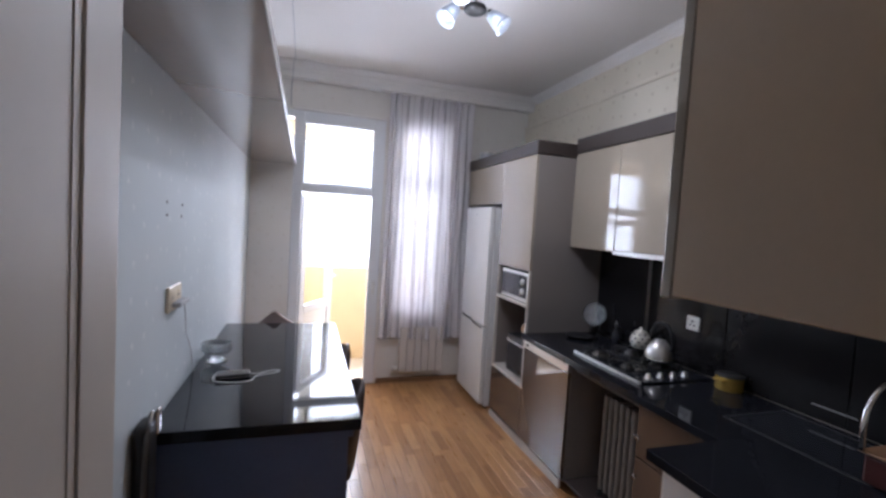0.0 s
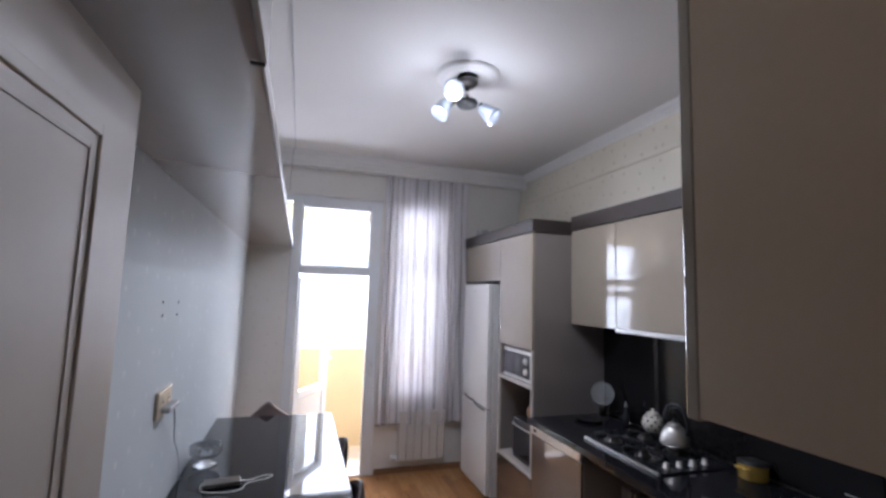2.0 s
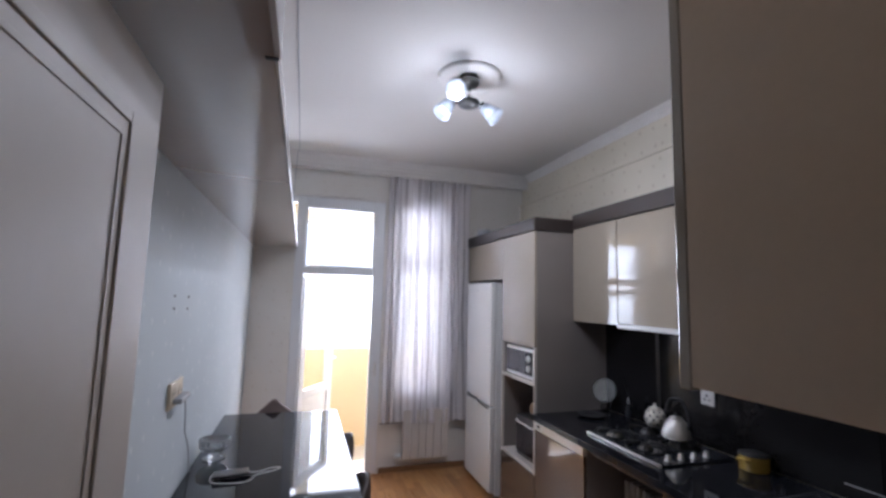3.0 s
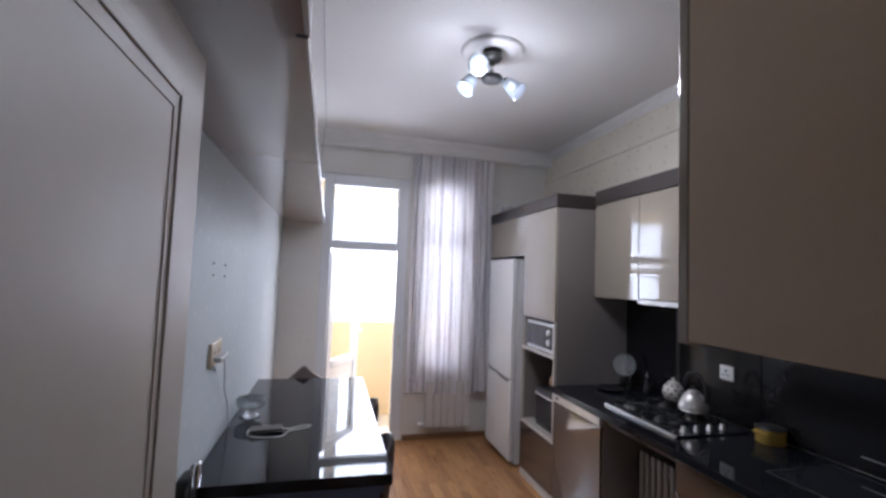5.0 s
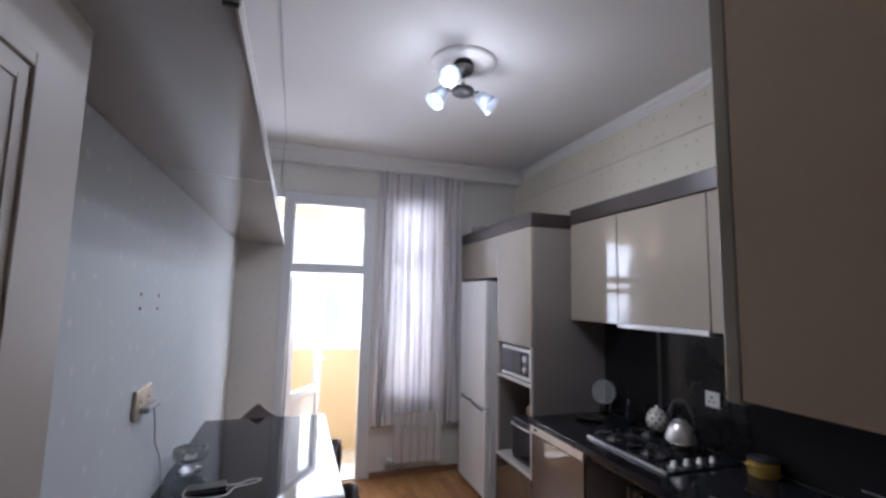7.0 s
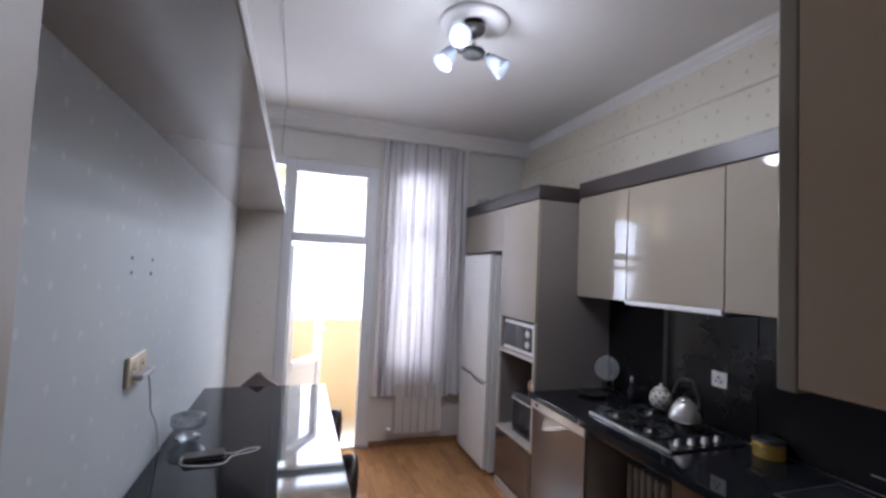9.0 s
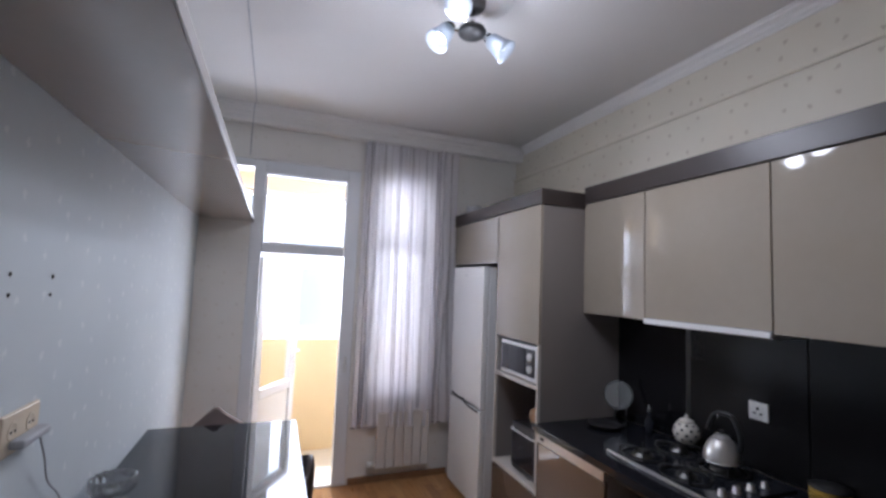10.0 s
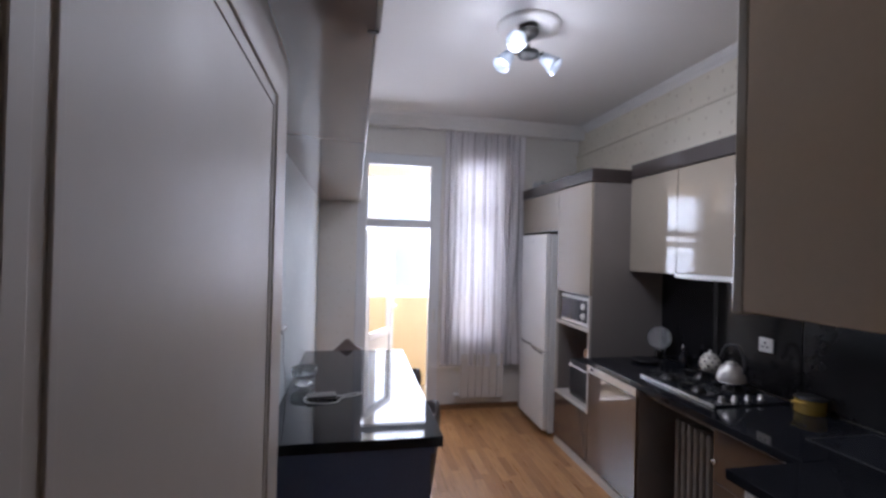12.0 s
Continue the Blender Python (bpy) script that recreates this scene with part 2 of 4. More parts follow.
def sheer():
    """Sheer white voile: part see-through, part lit from behind, with woven chain stripes."""
    m = bpy.data.materials.new("sheer_voile")
    m.use_nodes = True
    t = m.node_tree
    t.nodes.remove(t.nodes["Principled BSDF"])
    n = lambda kind: t.nodes.new(kind)
    uv = n("ShaderNodeTexCoord")
    sep = n("ShaderNodeSeparateXYZ")
    t.links.new(uv.outputs["UV"], sep.inputs[0])

    def m2(op, a, b=0.0, c=0.0):
        q = n("ShaderNodeMath")
        q.operation = op
        for i, v in enumerate((a, b, c)):
            if isinstance(v, (int, float)):
                q.inputs[i].default_value = v
            else:
                t.links.new(v, q.inputs[i])
        return q.outputs[0]

    # seven woven stripes across the cloth; each a row of links
    u = m2("FRACT", m2("MULTIPLY", sep.outputs[0], 7.0))
    d = m2("ABSOLUTE", m2("SUBTRACT", u, 0.5))
    ring = m2("ABSOLUTE", m2("SINE", m2("MULTIPLY", sep.outputs[1], 95.0)))
    link = m2("ABSOLUTE", m2("SUBTRACT", d, m2("MULTIPLY", ring, 0.085)))
    loops = m2("LESS_THAN", link, 0.028)
    # a dashed line halfway between the chains
    dash = m2("MULTIPLY", m2("GREATER_THAN", d, 0.478), m2("GREATER_THAN", m2("SINE", m2("MULTIPLY", sep.outputs[1], 260.0)), -0.2))
    chain = m2("MAXIMUM", loops, dash)
    noise = n("ShaderNodeTexNoise")
    noise.inputs["Scale"].default_value = 120.0
    t.links.new(uv.outputs["UV"], noise.inputs["Vector"])
    dense = m2("ADD", m2("MULTIPLY", chain, 0.04), m2("MULTIPLY_ADD", noise.outputs["Fac"], 0.08, 0.90))
    clear = n("ShaderNodeBsdfTransparent")
    dif = n("ShaderNodeBsdfDiffuse")
    tra = n("ShaderNodeBsdfTranslucent")
    col = n("ShaderNodeMix")
    col.data_type = "RGBA"
    t.links.new(chain, col.inputs["Factor"])
    col.inputs[6].default_value = (0.88, 0.86, 0.88, 1)
    col.inputs[7].default_value = (0.36, 0.33, 0.34, 1)
    for s in (dif, tra):
        t.links.new(col.outputs[2], s.inputs["Color"])
    cloth = n("ShaderNodeMixShader")
    cloth.inputs[0].default_value = 0.26
    t.links.new(dif.outputs[0], cloth.inputs[1])
    t.links.new(tra.outputs[0], cloth.inputs[2])
    mx = n("ShaderNodeMixShader")
    t.links.new(dense, mx.inputs[0])
    t.links.new(clear.outputs[0], mx.inputs[1])
    t.links.new(cloth.outputs[0], mx.inputs[2])
    t.links.new(mx.outputs[0], t.nodes["Material Output"].inputs["Surface"])
    return m


M["sheer"] = sheer()

# ---- building helpers ----
ROOT = {}


def boxes(*spans, bevel=0.0, seg=1):
    """One bmesh of boxes (x0, x1, y0, y1, z0, z1), with eased edges."""
    bm = bmesh.new()
    for x0, x1, y0, y1, z0, z1 in spans:
        c = Matrix.Translation(((x0 + x1) / 2, (y0 + y1) / 2, (z0 + z1) / 2)) @ Matrix.Diagonal((x1 - x0, y1 - y0, z1 - z0, 1))
        bmesh.ops.create_cube(bm, size=1, matrix=c)
    if bevel:
        bmesh.ops.bevel(bm, geom=bm.edges[:], offset=bevel, segments=seg, affect="EDGES", profile=0.5)
    return bm


def lathe(profile, at=(0, 0, 0), n=32, axis=(0, 0, 1), flute=0.0, lobes=0):
    """A turned shape from (radius, height) pairs about an axis through at; flute waves the radius in lobes."""
    bm = bmesh.new()
    q = Vector((0, 0, 1)).rotation_difference(Vector(axis)).to_matrix()
    rings = []
    for r, h in profile:
        ring = []
        for i in range(n):
            a = 2 * math.pi * i / n
            rr = max(r, 0.0004) * (1 + flute * math.cos(lobes * a))
            ring.append(bm.verts.new(q @ Vector((rr * math.cos(a), rr * math.sin(a), h)) + Vector(at)))
        rings.append(ring)
    for lo, hi in zip(rings, rings[1:]):
        for i in range(n):
            f = bm.faces.new((lo[i], lo[(i + 1) % n], hi[(i + 1) % n], hi[i]))
            f.smooth = True
    bm.faces.new(rings[0][::-1])
    bm.faces.new(rings[-1])
    return bm


def tube(points, radius, n=10, closed=False):
    """A round bar swept along a smooth line of points."""
    pts = [Vector(p) for p in points]
    fine = []
    count = len(pts) if closed else len(pts) - 1
    for i in range(count):
        a = pts[i - 1] if (i or closed) else pts[0]
        b, c = pts[i], pts[(i + 1) % len(pts)]
        d = pts[(i + 2) % len(pts)] if (closed or i + 2 < len(pts)) else c
        for s in range(6):
            t = s / 6
            fine.append(0.5 * ((2 * b) + (c - a) * t + (2 * a - 5 * b + 4 * c - d) * t * t + (3 * b - a - 3 * c + d) * t ** 3))
    if not closed:
        fine.append(pts[-1])
    bm = bmesh.new()
    rings, side = [], None
    for i, p in enumerate(fine):
        nxt = fine[(i + 1) % len(fine)] if (closed or i + 1 < len(fine)) else p
        prv = fine[i - 1] if (closed or i) else p
        way = (nxt - prv).normalized()
        if side is None:
            side = way.orthogonal().normalized()
        side = (side - way * side.dot(way)).normalized()
        up = way.cross(side)
        rings.append([bm.verts.new(p + radius * (math.cos(2 * math.pi * k / n) * side + math.sin(2 * math.pi * k / n) * up)) for k in range(n)])
    pairs = list(zip(rings, rings[1:])) + ([(rings[-1], rings[0])] if closed else [])
    for lo, hi in pairs:
        for k in range(n):
            bm.faces.new((lo[k], lo[(k + 1) % n], hi[(k + 1) % n], hi[k])).smooth = True
    if not closed:
        bm.faces.new(rings[0][::-1])
        bm.faces.new(rings[-1])
    return bm


def extrude_profile(profile, start, end, out, up=(0, 0, 1)):
    """A moulding: (out, up) pairs carried from start to end."""
    bm = bmesh.new()
    o, u = Vector(out), Vector(up)
    ends = [[bm.verts.new(Vector(p) + a * o + b * u) for a, b in profile] for p in (start, end)]
    k = len(profile)
    for i in range(k):
        bm.faces.new((ends[0][i], ends[0][(i + 1) % k], ends[1][(i + 1) % k], ends[1][i]))
    bm.faces.new(ends[0][::-1])
    bm.faces.new(ends[1])
    return bm


def join(*bms):
    out = bmesh.new()
    for bm in bms:
        me = bpy.data.meshes.new("tmp")
        bm.to_mesh(me)
        bm.free()
        out.from_mesh(me)
        bpy.data.meshes.remove(me)
    return out


def moved(bm, m):
    bmesh.ops.transform(bm, matrix=m, verts=bm.verts[:])
    return bm


def mesh_of(name, bm, material):
    bmesh.ops.recalc_face_normals(bm, faces=bm.faces[:])
    me = bpy.data.meshes.new(name)
    bm.to_mesh(me)
    bm.free()
    me.materials.append(material)
    return me


def thing(name, base, label, category, group=""):
    """An Empty at the thing's base, to which its parts are bound."""
    ob = new(name)
    ob.empty_display_size = 0.1
    ob.location = base
    ROOT[ob.name] = Vector(base)
    return tagged(ob, label, category, group)


def part(name, bm, material, parent, label=""):
    """One mesh, given in the room's axes, under a thing or under one of its parts."""
    base = ROOT[parent.name]
    moved(bm, Matrix.Translation(-base))
    ob = new(name, mesh_of(name, bm, M[material]))
    ob.parent = parent
    ROOT[ob.name] = base
    return tagged(ob, label)


def single(name, bm, material, label, category, group="", kind=""):
    """A thing that is one mesh, with its origin at its base."""
    lo = Vector((sum(v.co.x for v in bm.verts) / len(bm.verts), sum(v.co.y for v in bm.verts) / len(bm.verts), min(v.co.z for v in bm.verts)))
    moved(bm, Matrix.Translation(-lo))
    ob = new(name, mesh_of(name, bm, M[material]))
    ob.location = lo
    ROOT[ob.name] = lo
    return tagged(ob, label, category, group, kind)


def setting(name, bm, material, label, category):
    ob = new(name, mesh_of(name, bm, M[material]))
    ROOT[ob.name] = Vector((0, 0, 0))
    return tagged(ob, label, category, kind="structure")


# ---- the plan ----
XL, XR, YN, YF, ZC = -0.432, 2.352, 0.06, 4.555, 3.08
DX0, DX1, DZ = -0.06, 0.81, 2.675        # balcony door's opening
WX0, WX1, WZ0, WZ1 = 0.97, 1.42, 0.80, 2.62  # window's opening
HX0, HX1, HZ = -0.30, 0.60, 2.12         # doorway to the hall

setting("floor_bed", boxes((XL, XR, YN - 0.14, YF + 0.15, -0.12, -0.012)), "grout", "dark underfloor below the oak strips", "floor")
setting("wall_left", boxes((XL - 0.15, XL, YN - 0.14, YF + 0.15, -0.1, ZC)), "paper_cool", "pale blue-grey wallpaper with small sprigs", "wall")
setting("wall_right", boxes((XR, XR + 0.15, YN - 0.14, YF + 0.15, -0.1, 2.78)), "paper_right", "cream wallpaper with small sprigs above the cupboards", "wall")
setting("wall_right_upper", boxes((XR + 0.022, XR + 0.15, YN - 0.14, YF + 0.15, 2.78, ZC)), "paper_right", "cream papered wall set back above a ledge", "wall")
# this wall's paper has window glare lifted into its colour
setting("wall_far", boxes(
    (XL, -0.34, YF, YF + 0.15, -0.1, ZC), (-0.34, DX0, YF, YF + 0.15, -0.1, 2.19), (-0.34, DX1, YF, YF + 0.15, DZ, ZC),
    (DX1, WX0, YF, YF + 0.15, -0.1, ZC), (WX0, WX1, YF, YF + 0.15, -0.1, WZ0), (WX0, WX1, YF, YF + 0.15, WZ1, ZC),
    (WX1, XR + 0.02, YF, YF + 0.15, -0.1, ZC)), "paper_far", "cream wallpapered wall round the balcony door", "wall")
setting("wall_near", boxes(
    (XL, HX0, YN - 0.14, YN, -0.1, ZC), (HX0, HX1, YN - 0.14, YN, HZ, ZC), (HX1, XR, YN - 0.14, YN, -0.1, ZC)), "paper_right", "cream papered wall with the doorway", "wall")
setting("ceiling", boxes((XL - 0.15, XR + 0.17, YN - 0.14, YF + 0.15, ZC, ZC + 0.15)), "plaster", "smooth white painted ceiling", "ceiling")
# hall behind the doorway
setting("hall_floor", boxes((-1.2, 1.6, -1.9, YN - 0.14, -0.1, -0.002)), "oak", "oak hall floor", "floor")
setting("hall_wall", boxes((-1.35, -1.2, -1.9, YN - 0.14, -0.1, 2.8), (1.6, 1.75, -1.9, YN - 0.14, -0.1, 2.8), (-1.35, 1.75, -2.05, -1.9, -0.1, 2.8),
                           (-1.35, XL - 0.15, YN - 0.14, YN, -0.1, 2.8)), "hall", "beige painted hall walls", "wall")
setting("hall_ceiling", boxes((-1.35, 1.75, -2.05, YN - 0.14, 2.8, 2.9)), "plaster", "white hall ceiling", "ceiling")

CROWN = [(0, 0), (0.012, 0), (0.018, 0.022), (0.035, 0.03), (0.05, 0.055), (0.085, 0.075), (0.092, 0.095), (0.105, 0.098), (0.105, 0.108), (0, 0.108)]
PELMET = [(0, 0.012), (0.105, 0.012), (0.105, 0), (0.122, 0), (0.126, 0.006), (0.126, 0.05), (0.134, 0.058), (0.138, 0.082), (0.156, 0.1), (0.16, 0.122), (0.172, 0.126), (0.172, 0.138), (0, 0.138)]
setting("crown_moulding_far", extrude_profile(PELMET, (XL, YF - 0.001, ZC - 0.1385), (XR + 0.02, YF - 0.001, ZC - 0.1385), (0, -1, 0)), "moulding", "white stepped cornice hanging over the curtain rail", "trim")
setting("crown_moulding_right", extrude_profile([(a * 0.62, b * 0.62) for a, b in CROWN], (XR + 0.021, YN, ZC - 0.068), (XR + 0.021, YF - 0.174, ZC - 0.068), (-1, 0, 0)), "moulding", "white stepped cornice", "trim")
setting("wall_ledge", boxes((XR - 0.014, XR + 0.02, YN, YF - 0.002, 2.762, 2.79), bevel=0.005), "paper_right", "narrow papered ledge along the wall", "trim")
setting("baseboard", boxes((DX1 + 0.02, 1.72, YF - 0.016, YF - 0.001, 0, 0.055), bevel=0.003), "wood_skirting", "brown wooden skirting board", "trim")
setting("baseboard_left", boxes((XL + 0.001, XL + 0.016, 3.5, YF - 0.02, 0, 0.055), bevel=0.003), "wood_skirting", "brown wooden skirting board", "trim")

# ---- balcony ----
setting("balcony_floor", boxes((-1.0, 2.8, YF + 0.15, 5.62, -0.14, -0.02)), "balcony_tile", "cream tiled balcony floor", "floor")
setting("door_sill", boxes((DX0, DX1, YF, YF + 0.15, -0.1, 0.012), bevel=0.003), "moulding", "pale threshold of the balcony door", "trim")
setting("balcony_parapet", boxes((-1.0, 2.8, 5.47, 5.62, -0.14, 1.09)), "yellow_wall", "ochre rendered balcony parapet", "wall")
setting("balcony_side_wall", boxes((-1.15, -1.0, YF + 0.15, 5.62, -0.14, 2.9), (2.8, 2.95, YF + 0.15, 5.62, -0.14, 2.9)), "yellow_wall", "ochre rendered balcony end walls", "wall")
setting("balcony_lintel", boxes((-1.0, 2.8, 5.47, 5.62, 2.60, 2.9)), "balcony_paint", "pale peach balcony lintel", "wall")
setting("balcony_ceiling", boxes((-1.0, 2.8, YF + 0.15, 5.47, 2.76, 2.9)), "balcony_paint", "pale peach balcony ceiling", "ceiling")
setting("balcony_house_wall", boxes((XL - 0.57, XL, YF + 0.152, YF + 0.262, -0.1, 2.76), (XR, 2.8, YF + 0.152, YF + 0.262, -0.1, 2.76)), "yellow_wall", "ochre house wall on the balcony", "wall")


def window_unit(name, x0, x1, z0, z1, y, posts, rails, label, half=0.04, sill=0.055):
    """A plastic window: outer frame, posts, rails and a pane in each field."""
    w = thing(name, ((x0 + x1) / 2, y, z0), label, "window")
    w["kind"] = "structure"
    f, d = 0.055, 0.06
    part("window_frame", boxes((x0, x0 + f, y, y + d, z0, z1), (x1 - f, x1, y, y + d, z0, z1), (x0 + f, x1 - f, y, y + d, z0, z0 + sill), (x0 + f, x1 - f, y, y + d, z1 - f, z1), bevel=0.006), "pvc", w)
    for p in posts:
        part("post", boxes((p - half, p + half, y + 0.002, y + d - 0.002, z0 + sill, z1 - f), bevel=0.006), "pvc", w)
    for r in rails:
        part("rail", boxes((x0 + f, x1 - f, y + 0.004, y + d - 0.004, r - 0.03, r + 0.03), bevel=0.006), "pvc", w)
    xs = [x0 + f] + sorted(posts) + [x1 - f]
    for a, b in zip(xs, xs[1:]):
        pane = part("pane", boxes((a, b, y + 0.028, y + 0.034, z0 + f, z1 - f)), "pane", w)
        pane.visible_shadow = False
    return w


window_unit("window_1", -0.99, 2.79, 1.10, 2.60, 5.52, [0.15, 1.05, 1.9], [], "white plastic balcony glazing in tall panes", 0.07, 0.11)
window_unit("window_2", WX0, WX1, WZ0, WZ1, YF + 0.06, [], [2.05], "white plastic window behind the sheer curtain")

# balcony door: frame with transom, and the leaf standing open outward
df = thing("door_1", (0.37, YF, 0), "white plastic balcony door frame with glazed transom, leaf open", "door")
df["kind"] = "structure"
y0, y1 = YF + 0.002, YF + 0.07
part("frame", boxes((DX0, 0.032, y0, y1, 0.012, DZ), (0.70, DX1, y0, y1, 0.012, DZ), (0.032, 0.70, y0, y1, 2.575, DZ), (0.032, 0.70, y0, y1, 1.915, 1.987), bevel=0.007, seg=2), "pvc", df)
part("inner_bead", boxes((0.032, 0.045, y0 + 0.012, y1 - 0.01, 1.987, 2.575), (0.687, 0.70, y0 + 0.012, y1 - 0.01, 1.987, 2.575), (0.045, 0.687, y0 + 0.012, y1 - 0.01, 1.987, 2.0), (0.045, 0.687, y0 + 0.012, y1 - 0.01, 2.562, 2.575)), "pvc", df)
p = part("transom_pane", boxes((0.04, 0.692, y0 + 0.03, y0 + 0.036, 1.99, 2.57)), "pane", df)
p.visible_shadow = False
part("side_frame", boxes((-0.335, -0.28, y0, y1, 2.192, DZ), (-0.28, DX0, y0, y1, 2.61, DZ), (-0.28, DX0, y0, y1, 2.192, 2.235), bevel=0.006), "pvc", df)
p = part("side_pane", boxes((-0.285, DX0 + 0.001, y0 + 0.03, y0 + 0.036, 2.23, 2.615)), "pane", df)
p.visible_shadow = False
part("drip_moulding", boxes((DX0 - 0.02, DX1 + 0.012, YF - 0.016, YF - 0.002, DZ - 0.002, DZ + 0.02), bevel=0.004), "moulding", df)

hn = part("handle_plate", boxes((0.745, 0.769, YF - 0.008, YF + 0.0015, 0.93, 1.06), bevel=0.003), "white_plastic", df)
part("latch", tube([(0.757, YF - 0.008, 1.02), (0.757, YF - 0.035, 1.02), (0.757, YF - 0.04, 0.98), (0.757, YF - 0.035, 0.93)], 0.007), "white_plastic", hn)

lm = pose(0.05, YF + 0.06, 0, 0, 0, 58)
leaf = thing("balcony_door_leaf", (0.05, YF + 0.06, 0.02), "white balcony door leaf, glass above solid panel, open outward", "door")


def hung(name, bm, material, parent, label=""):
    return part(name, moved(bm, lm), material, parent, label)


hung("leaf_frame", boxes((0, 0.085, 0, 0.06, 0.025, 1.88), (0.555, 0.64, 0, 0.06, 0.025, 1.88), (0.085, 0.555, 0, 0.06, 0.025, 0.12), (0.085, 0.555, 0, 0.06, 1.80, 1.88), (0.085, 0.555, 0, 0.06, 0.70, 0.78), bevel=0.006), "pvc", leaf)
hung("lower_panel", boxes((0.08, 0.56, 0.018, 0.042, 0.115, 0.705)), "white_enamel", leaf)
gp = hung("pane", boxes((0.08, 0.56, 0.028, 0.034, 0.775, 1.805)), "pane", leaf)
gp.visible_shadow = False
hd = hung("handle_plate", boxes((0.585, 0.612, -0.012, -0.001, 0.93, 1.07), bevel=0.003), "white_plastic", leaf)
hung("lever", tube([(0.598, -0.012, 1.04), (0.598, -0.05, 1.04), (0.56, -0.055, 1.04), (0.50, -0.05, 1.035)], 0.009), "white_plastic", hd)

# distance beyond the balcony
# self-lit sheet far off, standing in for the bright sky
haze = Mat("bright_haze", (0.8, 0.8, 0.8), 1.0)
haze.b.inputs["Emission Color"].default_value, haze.b.inputs["Emission Strength"].default_value = (0.93, 0.97, 1.0, 1), 0.8
M["haze"] = haze.m
setting("backdrop", boxes((-500, 500, 300, 301, -12, 260)), "haze", "bright hazy sky at the horizon", "backdrop")
setting("ground", boxes((-500, 500, 5.7, 900, -12.2, -12.001)), "far_wall", "pale ground far below the balcony", "ground")


def far_house(x0, x1, y, z1, cols, rows):
    h = thing("apartment_building", ((x0 + x1) / 2, y, -12), "apartment building across the street, paled by an added haze glow", "building", "far buildings")
    # walls, roof and windows all share the emissive haze colour
    part("wall", boxes((x0, x1, y, y + 12, -12, z1)), "haze_glow_far", h)
    part("roof", boxes((x0 - 0.4, x1 + 0.4, y - 0.4, y + 12.4, z1, z1 + 0.4)), "haze_glow_far", h)
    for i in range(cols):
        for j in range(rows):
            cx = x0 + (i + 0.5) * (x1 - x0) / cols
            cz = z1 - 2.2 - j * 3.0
            part("window", boxes((cx - 0.6, cx + 0.6, y - 0.04, y - 0.005, cz - 0.7, cz + 0.7)), "haze_glow_far", h)


far_house(1.5, 19, 60, 2.6, 6, 4)

# ---- entrance door leaf, standing open into the kitchen ----
LX = -0.222
ed = thing("interior_door", (LX - 0.02, 0.55, 0.005), "white lacquered panelled interior door, standing open", "door")
# leaf and casing take the hall's warm light from their tint
part("leaf", boxes((LX - 0.035, LX, -0.03, 0.93, 0.008, 2.077), bevel=0.004, seg=2), "white_door_warmed", ed)


def panel_rim(y0, y1, z0, z1):
    """A raised bead and a finer inner bead round a door panel, mitred as one mesh."""
    rims = []
    for inset, wide, high in ((0.0, 0.018, 0.0038), (0.036, 0.008, 0.002)):
        a, b, c, d = y0 + inset, y1 - inset, z0 + inset, z1 - inset
        x0, x1 = LX - 0.001, LX + high
        rims.append(boxes((x0, x1, a, a + wide, c, d), (x0, x1, b - wide, b, c, d), (x0, x1, a + wide, b - wide, d - wide, d), (x0, x1, a + wide, b - wide, c, c + wide), bevel=high * 0.45, seg=2))
    return join(*rims)


for za, zb in ((1.02, 1.972), (0.2, 0.9)):
    part("panel_moulding", panel_rim(0.155, 0.812, za, zb), "white_door_warmed", ed)
fr = thing("door_2", (0.16, YN - 0.07, 0), "white painted casing of the kitchen doorway", "door frame")
fr["kind"] = "structure"
part("casing", boxes((HX0 - 0.08, HX0 + 0.03, YN + 0.001, YN + 0.018, 0, HZ + 0.07), (HX0 + 0.03, HX1 - 0.03, YN + 0.001, YN + 0.018, HZ - 0.03, HZ + 0.07), (HX1 - 0.03, HX1 + 0.025, YN + 0.001, YN + 0.018, 0, HZ + 0.07), bevel=0.004), "white_door_warmed", fr)
part("jamb", boxes((HX0 + 0.001, HX0 + 0.02, YN - 0.139, YN, 0, HZ), (HX1 - 0.02, HX1 - 0.001, YN - 0.139, YN, 0, HZ), (HX0 + 0.02, HX1 - 0.02, YN - 0.139, YN, HZ - 0.02, HZ - 0.001)), "white_door_warmed", fr)

# ---- left: long wall cupboard ----
BZ, BX = 2.157, -0.037
sh = thing("long_wall_shelf", (XL + 0.19, 2.7, BZ), "long deep taupe wall shelf with a pale front edge", "shelf")
part("board", boxes((XL + 0.001, BX - 0.006, YN + 0.02, YF - 0.002, BZ, BZ + 0.036), bevel=0.0015), "box_gloss", sh)
part("front_edge", boxes((BX - 0.0055, BX, 0.926, YF - 0.003, BZ - 0.003, BZ + 0.038), bevel=0.0015), "face_white", sh, "pale front edging")
bc = thing("high_wall_cupboard", (XL + 0.19, 0.5, BZ), "high taupe wall cupboard with pale door above the entrance", "cabinet")
part("body", boxes((XL + 0.001, BX - 0.02, YN + 0.02, 0.918, BZ + 0.0365, ZC - 0.001)), "box_gloss", bc)
hdoor = part("door", boxes((BX - 0.0055, BX + 0.006, YN + 0.022, 0.919, BZ - 0.004, ZC - 0.02), bevel=0.0015), "face_white", bc)
part("handle", boxes((BX - 0.022, BX + 0.003, 0.908, 0.917, BZ - 0.009, BZ - 0.0045), bevel=0.001), "black_metal", hdoor, "small dark pull at the lower edge")
